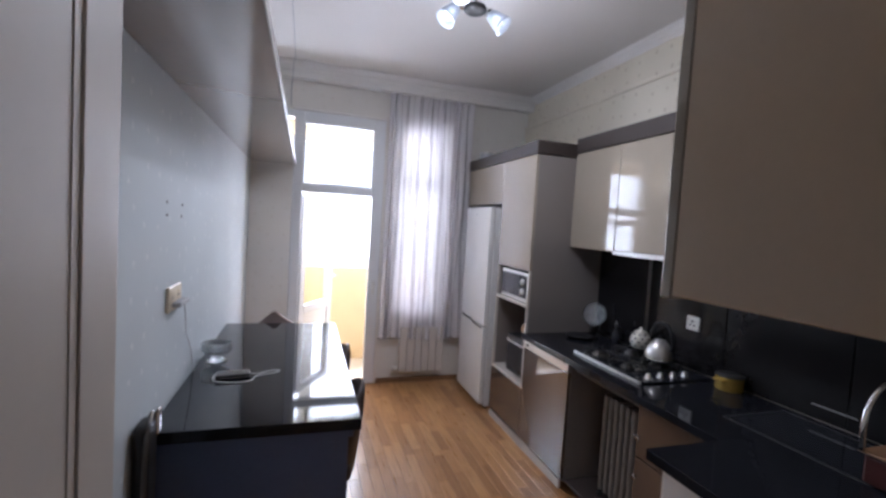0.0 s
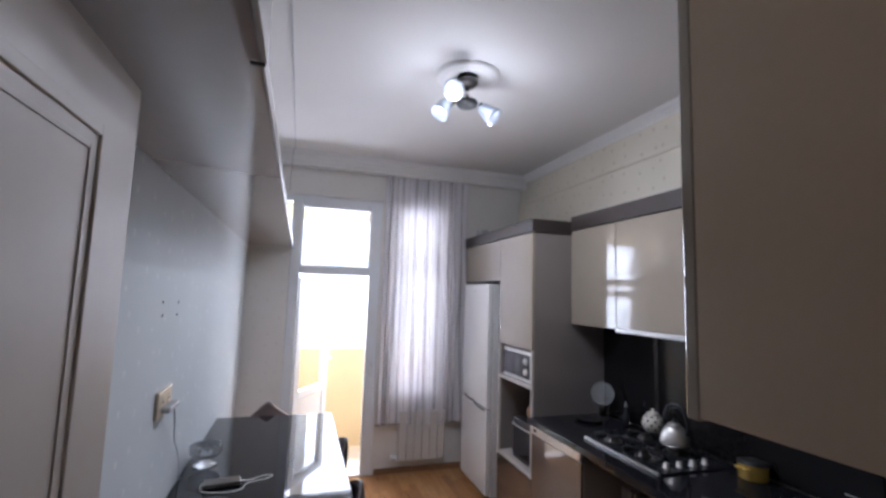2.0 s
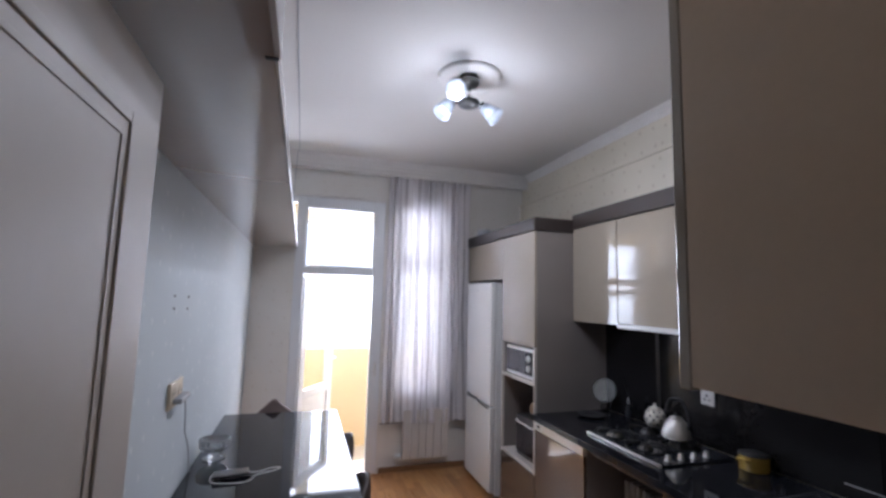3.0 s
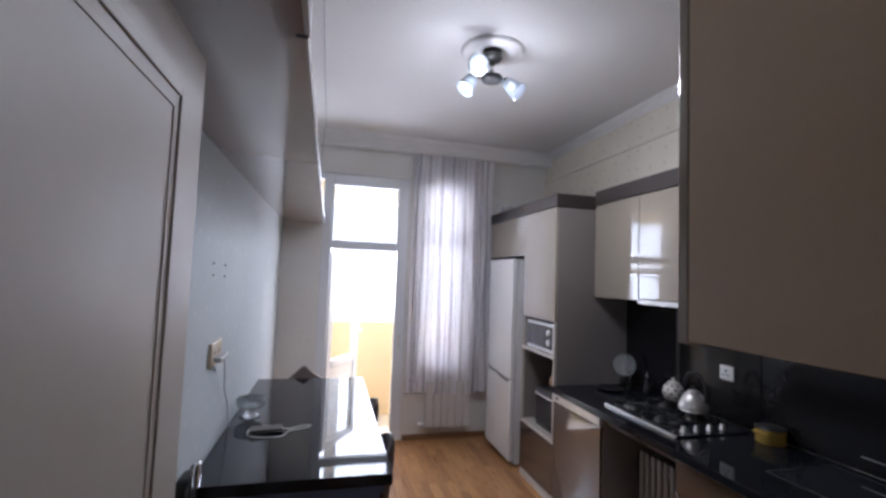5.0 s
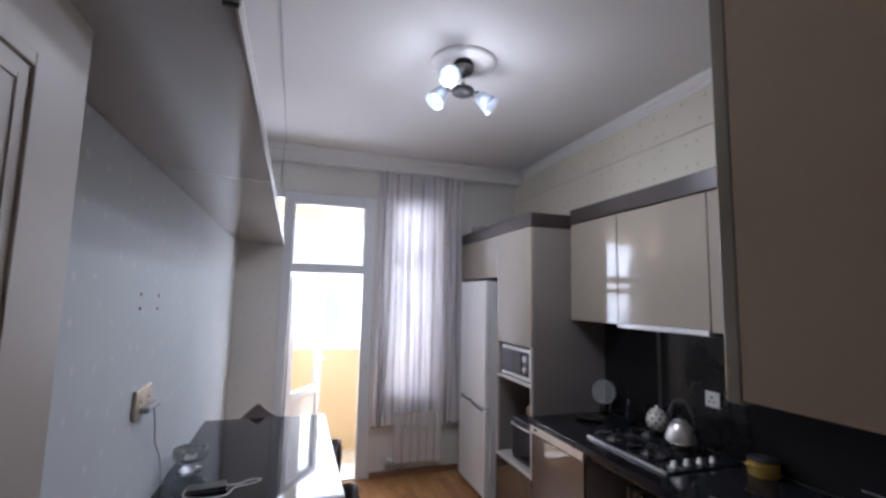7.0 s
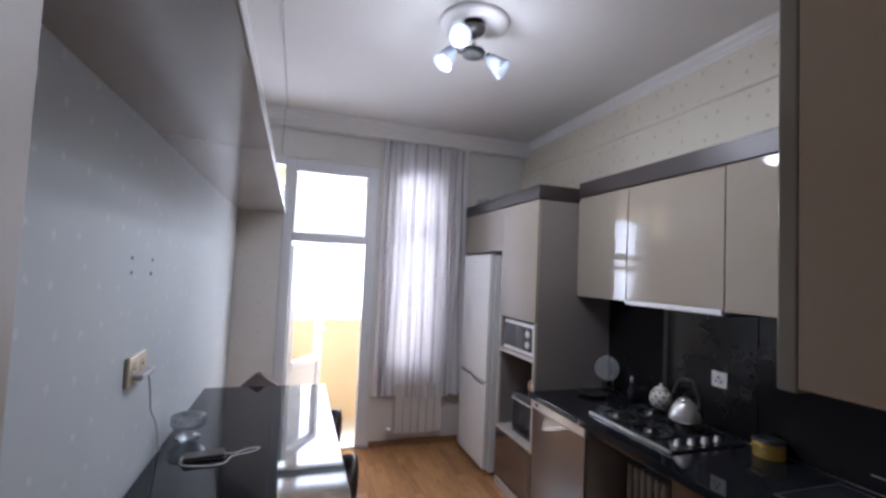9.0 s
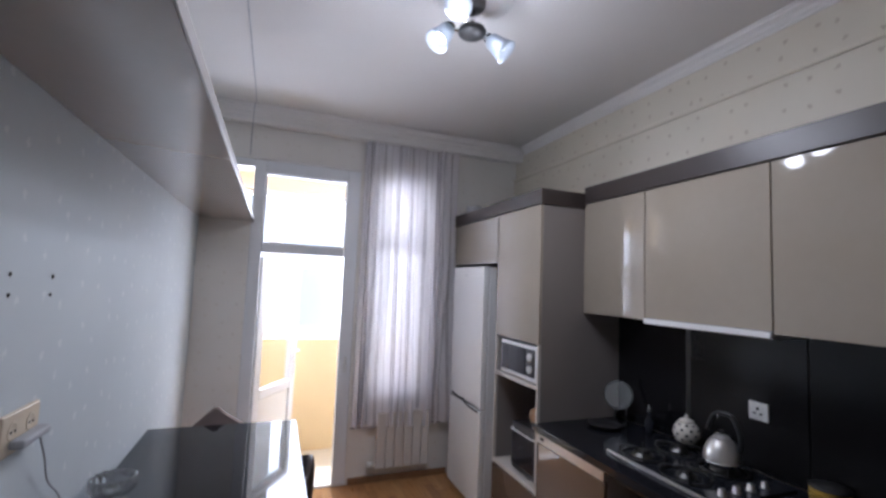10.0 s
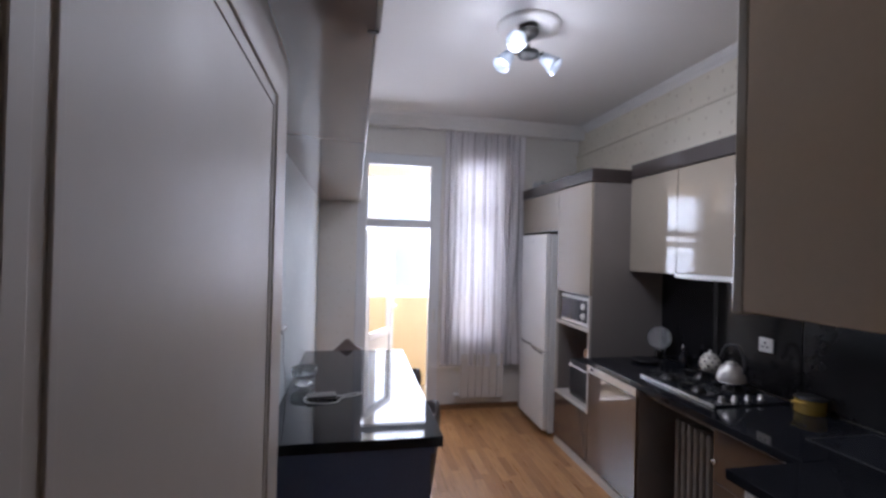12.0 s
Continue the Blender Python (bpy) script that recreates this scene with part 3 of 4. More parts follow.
single("ceiling_cable", tube([(-0.066, 0.4, ZC - 0.007), (-0.066, 1.6, ZC - 0.007), (-0.067, 3.0, ZC - 0.007), (-0.07, 4.3, ZC - 0.007), (-0.085, 4.37, ZC - 0.02), (-0.09, 4.415, ZC - 0.15), (-0.1, 4.53, ZC - 0.25), (-0.1, 4.545, 2.70)], 0.0035, 8), "grey_cable", "thin grey cable run along the ceiling and down the wall", "cable")

# ---- left: bar table with its things ----
TX0, TX1, TY0, TY1, TZ = -0.425, 0.318, 1.79, 3.46, 0.888
tb = thing("bar_table", (-0.05, 2.6, 0), "glossy black bar table against the wall", "table")
part("tabletop", boxes((TX0, TX1, TY0, TY1, TZ - 0.045, TZ), bevel=0.003, seg=2), "table", tb)
# panels below the top carry the blue flare in their laminate
part("end_panel", boxes((TX0 + 0.015, TX1 - 0.045, TY0 + 0.035, TY0 + 0.075, 0, TZ - 0.0455), bevel=0.002), "table_panel", tb)
part("end_panel", boxes((TX0 + 0.015, TX1 - 0.045, TY1 - 0.085, TY1 - 0.045, 0, TZ - 0.0455), bevel=0.002), "table_panel", tb)
part("apron", boxes((TX0 + 0.02, TX0 + 0.045, TY0 + 0.076, TY1 - 0.086, 0.45, TZ - 0.0455), bevel=0.002), "table_panel", tb)
part("edge_rail", boxes((TX1 - 0.06, TX1 - 0.02, TY0 + 0.078, TY1 - 0.088, TZ - 0.11, TZ - 0.0455), bevel=0.004), "table_panel", tb)


def upholstered_chair(at, turn):
    """A padded chair on four tapered legs with a rounded back."""
    m = pose(*at, 0, 0, turn)
    c = thing("upholstered_chair", at, "dark brown leather chair pushed under the bar table", "chair", "chairs at the bar table")
    part("seat", moved(boxes((-0.2, 0.2, -0.2, 0.2, 0.47, 0.55), bevel=0.028, seg=3), m), "leather", c)
    back = bmesh.new()
    n, k = 14, 8
    grid = {}
    for side in (0, 1):
        for i in range(n + 1):
            for j in range(k + 1):
                u, v = i / n * 2 - 1, j / k
                wide = 0.205 * (1 - 0.28 * v ** 3)
                top = 0.41 * v * (1 - 0.16 * u * u * v)
                thick = 0.03 * max(0.1, (1 - abs(u) ** 4) * (1 - v ** 6)) ** 0.5
                y = 0.2 + 0.05 * v - 0.06 * u * u + (thick if side else -thick)
                grid[side, i, j] = back.verts.new(m @ Vector((wide * u, y, 0.47 + top)))
    for side in (0, 1):
        for i in range(n):
            for j in range(k):
                back.faces.new([grid[side, a, b] for a, b in ((i, j), (i + 1, j), (i + 1, j + 1), (i, j + 1))]).smooth = True
    for i in range(n):
        for j in (0, k):
            back.faces.new([grid[s, a, j] for s, a in ((0, i), (0, i + 1), (1, i + 1), (1, i))]).smooth = True
    for j in range(k):
        for i in (0, n):
            back.faces.new([grid[s, i, b] for s, b in ((0, j), (0, j + 1), (1, j + 1), (1, j))]).smooth = True
    part("backrest", back, "leather", c)
    for sx in (-1, 1):
        for sy in (-1, 1):
            leg = lathe([(0.013, 0), (0.02, 0.25), (0.024, 0.475)], (0.16 * sx, 0.16 * sy, 0), 12)
            part("leg", moved(leg, m), "black_metal", c)
    return c


upholstered_chair((0.125, 2.25, 0), -90)
upholstered_chair((0.115, 2.88, 0), -87)

# chair at the far end, with a draped cushion
fc = thing("dining_chair", (-0.12, 3.78, 0), "brown fabric chair beyond the bar table", "chair")
part("seat", boxes((-0.32, 0.06, 3.6, 3.97, 0.44, 0.50), bevel=0.02, seg=2), "rose_cloth", fc)
bk = bmesh.new()
prof = [(-0.19, 0.0), (-0.19, 0.28), (-0.13, 0.36), (-0.06, 0.425), (-0.015, 0.462), (0.05, 0.40), (0.13, 0.345), (0.19, 0.31), (0.19, 0.0)]
fa = [bk.verts.new((-0.10 + a, 3.55 + 0.03 * math.sin(6 * a), 0.50 + b)) for a, b in prof]
fb = [bk.verts.new((-0.10 + a, 3.60 + 0.03 * math.sin(6 * a), 0.50 + b)) for a, b in prof]
bk.faces.new(fa)
bk.faces.new(fb[::-1])
for i in range(len(prof)):
    bk.faces.new((fa[i], fb[i], fb[(i + 1) % len(prof)], fa[(i + 1) % len(prof)]))
bmesh.ops.bevel(bk, geom=bk.edges[:], offset=0.01, segments=2, affect="EDGES")
part("backrest", bk, "rose_cloth", fc)
for x in (-0.29, 0.03):
    for y in (3.63, 3.94):
        part("leg", lathe([(0.012, 0), (0.018, 0.2), (0.02, 0.445)], (x, y, 0), 10), "black_metal", fc)

# folded chair beside the wall at the near end of the table
fo = thing("folding_chair", (-0.375, 1.6, 0), "folded black chair with chrome tube leaning on the wall", "chair")
part("frame_tube", tube([(-0.385, 1.63, 0.01), (-0.385, 1.64, 0.5), (-0.385, 1.652, 0.86), (-0.385, 1.67, 0.955), (-0.387, 1.70, 0.98), (-0.39, 1.745, 0.98), (-0.392, 1.768, 0.92), (-0.394, 1.772, 0.5), (-0.394, 1.774, 0.01)], 0.008), "dim_steel", fo, "dull steel tube")
part("back_pad", boxes((-0.426, -0.378, 1.655, 1.757, 0.66, 0.972), bevel=0.02, seg=3), "black_plastic", fo)
part("seat_pad", boxes((-0.426, -0.38, 1.645, 1.76, 0.15, 0.58), bevel=0.018, seg=3), "black_plastic", fo)
part("top_cap", boxes((-0.40, -0.372, 1.742, 1.782, 0.90, 0.99), bevel=0.009, seg=3), "chrome", fo, "bright chrome corner")

# crystal bowl on a foot
vs = thing("crystal_bowl", (-0.342, 2.60, TZ), "cut crystal footed bowl on the black table", "bowl")
part("bowl", lathe([(0.012, 0.034), (0.036, 0.036), (0.060, 0.046), (0.071, 0.064), (0.070, 0.096), (0.066, 0.100), (0.061, 0.094), (0.059, 0.068), (0.047, 0.054), (0.02, 0.049), (0.001, 0.048)], (-0.342, 2.60, TZ), 48, flute=0.06, lobes=14), "crystal", vs)
part("stem", lathe([(0.05, 0.001), (0.052, 0.005), (0.035, 0.011), (0.02, 0.018), (0.026, 0.025), (0.016, 0.032), (0.012, 0.0335)], (-0.342, 2.60, TZ), 40, flute=0.04, lobes=10), "crystal", vs)

pb = thing("power_bank", (-0.225, 2.33, TZ), "black power bank lying on the table with a pale cable", "power bank")
part("case", moved(boxes((-0.075, 0.075, -0.035, 0.035, 0.001, 0.022), bevel=0.006, seg=2), pose(-0.225, 2.33, TZ, 0, 0, 8)), "black_plastic", pb)
part("top_plate", moved(boxes((-0.073, 0.073, -0.033, 0.033, 0.0222, 0.0245), bevel=0.001), pose(-0.225, 2.33, TZ, 0, 0, 8)), "dim_steel", pb, "dull silver top plate")
part("silver_band", moved(boxes((-0.0765, 0.0765, -0.0358, 0.0358, 0.010, 0.0125), bevel=0.002), pose(-0.225, 2.33, TZ, 0, 0, 8)), "steel", pb)
single("charging_cable", tube([(-0.148, 2.345, TZ + 0.012), (-0.11, 2.36, TZ + 0.006), (-0.06, 2.40, TZ + 0.004), (-0.02, 2.395, TZ + 0.004), (-0.05, 2.36, TZ + 0.004), (-0.12, 2.33, TZ + 0.004), (-0.14, 2.27, TZ + 0.004), (-0.2, 2.25, TZ + 0.004), (-0.29, 2.275, TZ + 0.004), (-0.31, 2.33, TZ + 0.004), (-0.306, 2.36, TZ + 0.006)], 0.003, 8), "white_plastic", "pale charging cable looped on the table", "cable")

# wall socket with plug
so = thing("wall_socket", (XL, 2.105, 1.27), "ivory double wall socket with a plug in it", "socket")
part("plate", boxes((XL + 0.001, XL + 0.014, 2.005, 2.185, 1.262, 1.362), bevel=0.004, seg=2), "ivory", so)
for y in (2.052, 2.138):
    part("outlet", lathe([(0.022, 0), (0.022, 0.0012), (0.02, 0.0014), (0.019, 0.0008), (0.001, 0.0008)], (XL + 0.0141, y, 1.318), 24, (1, 0, 0)), "ivory", so)
    part("pin_hole", boxes((XL + 0.0155, XL + 0.0165, y - 0.012, y - 0.006, 1.315, 1.321), (XL + 0.0155, XL + 0.0165, y + 0.006, y + 0.012, 1.315, 1.321)), "hole", so)
pl = thing("charger_plug", (XL + 0.03, 2.12, 1.28), "grey charger plug in the wall socket", "plug")
part("body", boxes((XL + 0.0185, XL + 0.05, 2.025, 2.165, 1.282, 1.303), bevel=0.006, seg=2), "grey_cable", pl)
part("power_cord", tube([(XL + 0.035, 2.14, 1.284), (XL + 0.03, 2.20, 1.20), (XL + 0.02, 2.26, 1.12), (XL + 0.015, 2.36, 1.04), (XL + 0.012, 2.42, 0.96), (XL + 0.014, 2.43, 0.90), (XL + 0.02, 2.45, 0.8935)], 0.0024, 8), "grey_cable", pl, "thin grey cord hanging down")
for y, z in ((2.21, 1.689), (1.993, 1.694), (1.996, 1.645), (2.204, 1.639)):
    single("wall_plug_hole", lathe([(0.0055, 0), (0.005, 0.002), (0.003, 0.0025), (0.001, 0.001)], (XL + 0.0005, y, z), 12, (1, 0, 0)), "hole", "dark screw plug in the wallpaper", "screw hole", "screw holes in the wall")

# ---- far wall: curtain and radiator ----
cu = bmesh.new()
uvl = cu.loops.layers.uv.new("UVMap")
NX, NZ = 260, 26
cz0, cz1 = 0.485, 2.938
vv = {}
for j in range(NZ + 1):
    v = j / NZ
    for i in range(NX + 1):
        u = i / NX
        spread = 0.018 * math.sin(3 * v + 1) * (1 - v)
        x = 0.82 + 0.885 * u + 0.02 * (1 - v) * (u - 0.5) + spread
        a = 0.026 + 0.026 * (1 - v) * (0.5 + 0.5 * noise.noise((u * 5, v, 3.0)))
        ph = 2 * math.pi * (10 * u + 1.8 * noise.noise((u * 4, v * 0.8, 0.0)))
        y = YF - 0.085 + a * math.sin(ph) + 0.008 * math.sin(2.3 * ph + 1)
        z = cz0 + (cz1 - cz0) * v + (0.012 * math.sin(7 * u + 0.4) if j == 0 else 0)
        vv[i, j] = cu.verts.new((x, y, z))
for i in range(NX):
    for j in range(NZ):
        f = cu.faces.new((vv[i, j], vv[i + 1, j], vv[i + 1, j + 1], vv[i, j + 1]))
        f.smooth = True
        for lp, (a, b) in zip(f.loops, ((i, j), (i + 1, j), (i + 1, j + 1), (i, j + 1))):
            lp[uvl].uv = (a / NX, b / NZ * 2.6)
ct = thing("sheer_curtain", (1.26, YF - 0.085, cz0), "sheer white curtain with woven chain stripes, half drawn", "curtain")
part("cloth", cu, "sheer", ct)
part("hem", boxes((0.815, 1.705, YF - 0.088, YF - 0.084, cz0 - 0.004, cz0 + 0.006)), "sheer", ct)
rail = thing("curtain_rail", (1.2, YF - 0.085, 2.938), "white ceiling curtain rail below the cornice", "curtain rail")
part("track", boxes((0.0, 1.78, YF - 0.10, YF - 0.07, 2.938, 2.952), bevel=0.003), "moulding", rail)
for x in (0.85, 1.62):
    part("wall_bracket", boxes((x, x + 0.03, YF - 0.07, YF - 0.002, 2.939, 2.951)), "moulding", rail)

ra = thing("wall_radiator", (1.28, YF - 0.06, 0.14), "white sectional radiator on the wall below the window", "radiator")
for i in range(6):
    x = 1.085 + i * 0.078
    part("section", boxes((x - 0.0375, x + 0.0375, YF - 0.095, YF - 0.03, 0.135, 0.60), bevel=0.009, seg=2), "radiator", ra)
for z in (0.15, 0.55):
    part("manifold", boxes((1.05, 1.51, YF - 0.08, YF - 0.05, z, z + 0.03), bevel=0.006), "radiator", ra)
part("valve", join(lathe([(0.016, 0), (0.022, 0.01), (0.022, 0.05), (0.016, 0.055)], (0.985, YF - 0.065, 0.165), 16, (1, 0, 0)), tube([(1.0, YF - 0.065, 0.165), (1.0, YF - 0.03, 0.165), (1.0, YF - 0.001, 0.165)], 0.009)), "white_plastic", ra)

# ---- right: tall units ----
FX = 1.712           # fronts of the tall units
TYN, TYM, TYF = 3.07, 3.645, 4.49
tu = thing("tall_oven_cabinet", (2.03, 3.36, 0), "tall taupe cabinet with glossy beige door over open niches", "cabinet")
sx0 = FX + 0.02
for ya in (TYN, TYM - 0.02):
    part("side_panel", boxes((sx0, XR - 0.002, ya, ya + 0.02, 0.06, 2.248)), "carcass", tu)
    part("edge_strip", boxes((FX, sx0 - 0.001, ya + 0.001, ya + 0.019, 0.45, 1.358), bevel=0.001), "plinth", tu, "pale front edging")
part("back_panel", boxes((XR - 0.02, XR - 0.002, TYN + 0.021, TYM - 0.021, 0.06, 2.248)), "carcass", tu)
for za in (2.228, 1.352, 0.06):
    part("board", boxes((sx0, XR - 0.021, TYN + 0.021, TYM - 0.021, za, za + 0.02)), "carcass", tu)
part("shelf", boxes((FX, XR - 0.021, TYN + 0.021, TYM - 0.021, 1.075, 1.10), bevel=0.002), "plinth", tu)
part("shelf", boxes((FX, XR - 0.021, TYN + 0.021, TYM - 0.021, 0.455, 0.48), bevel=0.002), "plinth", tu)
part("upper_door", boxes((FX - 0.002, FX + 0.0185, TYN + 0.001, TYM - 0.003, 1.362, 2.248), bevel=0.002), "beige", tu)
part("lower_door", boxes((FX - 0.002, FX + 0.0185, TYN + 0.002, TYM - 0.003, 0.075, 0.45), bevel=0.002), "mocha", tu)

fc2 = thing("over_fridge_cabinet", (2.03, 4.07, 1.885), "glossy beige cupboard above the fridge", "cabinet")
part("body", boxes((sx0, XR - 0.002, TYM + 0.001, TYF, 1.89, 2.248)), "carcass", fc2)
part("door", boxes((FX - 0.002, FX + 0.0185, TYM + 0.001, TYF, 1.89, 2.248), bevel=0.002), "beige", fc2)
part("end_panel", boxes((sx0, XR - 0.002, TYF + 0.001, TYF + 0.018, 0, 2.248)), "carcass", fc2)

single("cabinet_cornice", boxes((FX - 0.012, XR - 0.003, TYN - 0.012, TYF + 0.018, 2.25, 2.352), bevel=0.003), "cornice", "dark taupe cornice on top of the tall units", "cornice")
single("plinth", boxes((FX + 0.004, FX + 0.02, 2.50, TYM, 0.0, 0.058), bevel=0.002), "plinth", "pale shiny plinth below the cabinets", "plinth")

fg = thing("fridge", (2.0, 4.08, 0), "tall white fridge freezer with two doors", "fridge")
fy0, fy1, GX = 3.756, 4.362, 1.655
part("body", boxes((GX + 0.055, 2.28, fy0 + 0.005, fy1 - 0.005, 0.02, 1.86), bevel=0.006), "white_enamel", fg)
part("upper_door", boxes((GX, GX + 0.05, fy0, fy1, 0.775, 1.865), bevel=0.012, seg=3), "white_enamel", fg)
part("lower_door", boxes((GX, GX + 0.05, fy0, fy1, 0.05, 0.765), bevel=0.012, seg=3), "white_enamel", fg)
part("grip", tube([(GX + 0.004, fy0 + 0.30, 0.790), (GX - 0.006, fy0 + 0.36, 0.782), (GX - 0.008, fy0 + 0.46, 0.786), (GX + 0.004, fy0 + 0.55, 0.795)], 0.008), "dim_steel", fg, "dark grips between the doors")
part("grip", tube([(GX + 0.003, fy0 + 0.04, 0.752), (GX - 0.010, fy0 + 0.12, 0.758), (GX - 0.010, fy0 + 0.22, 0.766), (GX + 0.003, fy0 + 0.30, 0.768)], 0.008), "dim_steel", fg)
part("badge", boxes((GX - 0.002, GX - 0.0003, 4.06, 4.10, 1.79, 1.80)), "grey_cable", fg)
for y in (fy0 + 0.06, fy1 - 0.06):
    part("foot", lathe([(0.02, 0), (0.02, 0.02), (0.012, 0.03)], (GX + 0.1, y, 0), 12), "black_plastic", fg)

mw = thing("microwave", (1.95, 3.36, 1.10), "white microwave oven in the upper niche", "microwave")
part("body", boxes((FX + 0.02, 2.12, 3.115, 3.585, 1.108, 1.338), bevel=0.006, seg=2), "white_enamel", mw)
part("door_window", boxes((FX + 0.012, FX + 0.0195, 3.245, 3.565, 1.135, 1.312), bevel=0.003), "dark_glass", mw)
part("control_panel", boxes((FX + 0.013, FX + 0.0195, 3.137, 3.241, 1.135, 1.312), bevel=0.002), "black_plastic", mw)
for z in (1.262, 1.185):
    part("dial", lathe([(0.026, 0), (0.024, 0.012), (0.01, 0.014)], (FX + 0.0125, 3.185, z), 20, (-1, 0, 0)), "white_plastic", mw)
for x in (FX + 0.05, 2.05):
    for y in (3.15, 3.52):
        part("foot", boxes((x, x + 0.03, y, y + 0.03, 1.1005, 1.1085)), "black_plastic", mw)

ov = thing("countertop_oven", (1.98, 3.33, 0.48), "black countertop oven with a steel bar handle in the lower niche", "oven")
part("body", boxes((FX + 0.035, 2.15, 3.10, 3.425, 0.495, 0.80), bevel=0.006, seg=2), "black_plastic", ov)
part("door_glass", boxes((FX + 0.024, FX + 0.0345, 3.115, 3.41, 0.53, 0.745), bevel=0.002), "dark_glass", ov)
part("handle", tube([(FX + 0.033, 3.13, 0.758), (FX + 0.012, 3.133, 0.758), (FX + 0.01, 3.26, 0.758), (FX + 0.012, 3.392, 0.758), (FX + 0.033, 3.395, 0.758)], 0.006), "steel", ov)
for x in (FX + 0.06, 2.08):
    for y in (3.13, 3.37):
        part("foot", boxes((x, x + 0.03, y, y + 0.03, 0.4805, 0.4955)), "black_plastic", ov)
single("wicker_bread_basket", lathe([(0.05, 0), (0.075, 0.03), (0.085, 0.07), (0.078, 0.10), (0.05, 0.125), (0.02, 0.135)], (1.85, 3.22, 0.801), 24), "brown_crust", "round brown wicker basket on top of the oven", "basket")
for y, h in ((4.36, 0.085), (4.24, 0.07)):
    jar = thing("storage_tin", (1.80, y, 2.352), "small grey storage tin on top of the tall units", "tin", "tins on the cabinet")
    part("tin", lathe([(0.04, 0.0005), (0.042, 0.004), (0.042, h - 0.015), (0.04, h - 0.012)], (1.80, y, 2.352), 24), "grey_cable", jar)
    part("lid", lathe([(0.044, h - 0.0145), (0.044, h), (0.038, h + 0.003)], (1.80, y, 2.352), 24), "steel", jar)

# ---- right: wall cupboards ----
UX, UZ0, UZ1 = 2.045, 1.562, 2.278


def wall_unit(ya, yb, label, hood=False):
    u = thing("wall_cupboard", (2.24, (ya + yb) / 2, UZ0), label, "cabinet", "wall cupboards above the worktop")
    part("body", boxes((UX + 0.021, XR - 0.002, ya + 0.0005, yb - 0.0005, UZ0 + 0.003, UZ1)), "carcass", u)
    z0 = UZ0 + (0.012 if hood else 0)
    part("door", boxes((UX, UX + 0.02, ya + 0.002, yb - 0.002, z0, UZ1 - 0.002), bevel=0.0025, seg=2), "beige", u)
    return u


wall_unit(2.557, TYN - 0.001, "glossy beige wall cupboard beside the tall unit")
wall_unit(1.888, 2.555, "glossy beige wall cupboard over the cooker hood", True)
wall_unit(1.22, 1.886, "glossy beige wall cupboard above the sink")
wall_unit(0.675, 1.218, "glossy beige wall cupboard in the corner")
ho = thing("cooker_hood", (2.24, 2.285, 1.53), "slim built-in cooker hood with a white front strip", "cooker hood")
part("front_strip", boxes((UX - 0.012, UX + 0.02, 1.890, 2.553, 1.544, 1.5715), bevel=0.003), "white_enamel", ho)
part("canopy", boxes((UX + 0.0215, XR - 0.03, 1.90, 2.545, 1.540, 1.5635)), "steel", ho)
single("cupboard_cornice", boxes((UX - 0.012, XR - 0.003, 0.68, TYN - 0.0135, UZ1 + 0.002, 2.388), bevel=0.003), "cornice", "dark taupe cornice along the wall cupboards", "cornice")

# deep unit on the near wall, its end towards the doorway
PX, PY, PZ = 0.645, 0.67, 1.578
nu = thing("end_wall_cupboard", (1.5, 0.45, PZ), "tall glossy taupe wall cupboard beside the doorway", "cabinet")
# body paler than its doors: hall light is in the board's colour
part("body", boxes((PX, XR - 0.002, YN + 0.002, PY - 0.024, PZ, 2.90), bevel=0.002), "beige_hall_lit", nu)
for a, b in ((PX, 1.24), (1.242, 1.80), (1.802, 2.11)):
    part("door", boxes((a, b, PY - 0.0235, PY, PZ - 0.006, 2.895), bevel=0.003, seg=2), "beige", nu)

# ---- right: splashback ----
sp = setting("splashback", boxes((XR - 0.004, XR - 0.0005, 0.68, TYN - 0.001, 0.889, UZ0 + 0.002)), "grout", "dark joints of the splashback", "splashback")
for a, b, mat in ((2.537, TYN - 0.002, "splash"), (1.935, 2.531, "splash_tile"), (1.33, 1.929, "splash_tile"), (0.69, 1.324, "splash_tile")):
    part("panel", boxes((XR - 0.012, XR - 0.0042, a, b, 0.89, UZ0), bevel=0.0015), mat, sp)
part("joint_trim", boxes((XR - 0.0145, XR - 0.0122, 2.515, 2.545, 0.895, UZ0 - 0.01), bevel=0.0006), "dim_steel", sp, "dull steel joint strip")
# reflection of the sink's back edge, built as a thin steel bar
part("edge_trim", boxes((XR - 0.0145, XR - 0.0122, 1.29, 1.47, 0.951, 0.957), bevel=0.0006), "steel", sp, "thin bright line, reflection of the sink's back edge")
ws = thing("worktop_socket", (XR - 0.012, 2.145, 1.133), "white wall socket on the dark splashback", "socket")
part("plate", boxes((XR - 0.024, XR - 0.0125, 2.098, 2.19, 1.128, 1.213), bevel=0.004, seg=2), "white_plastic", ws)
part("outlet", lathe([(0.03, 0), (0.03, 0.002), (0.026, 0.002), (0.024, 0.0005)], (XR - 0.0242, 2.144, 1.170), 24, (-1, 0, 0)), "white_plastic", ws)
part("pin_hole", boxes((XR - 0.0275, XR - 0.0265, 2.138, 2.150, 1.176, 1.19), (XR - 0.0275, XR - 0.0265, 2.122, 2.136, 1.156, 1.164), (XR - 0.0275, XR - 0.0265, 2.152, 2.166, 1.156, 1.164)), "black_plastic", ws)

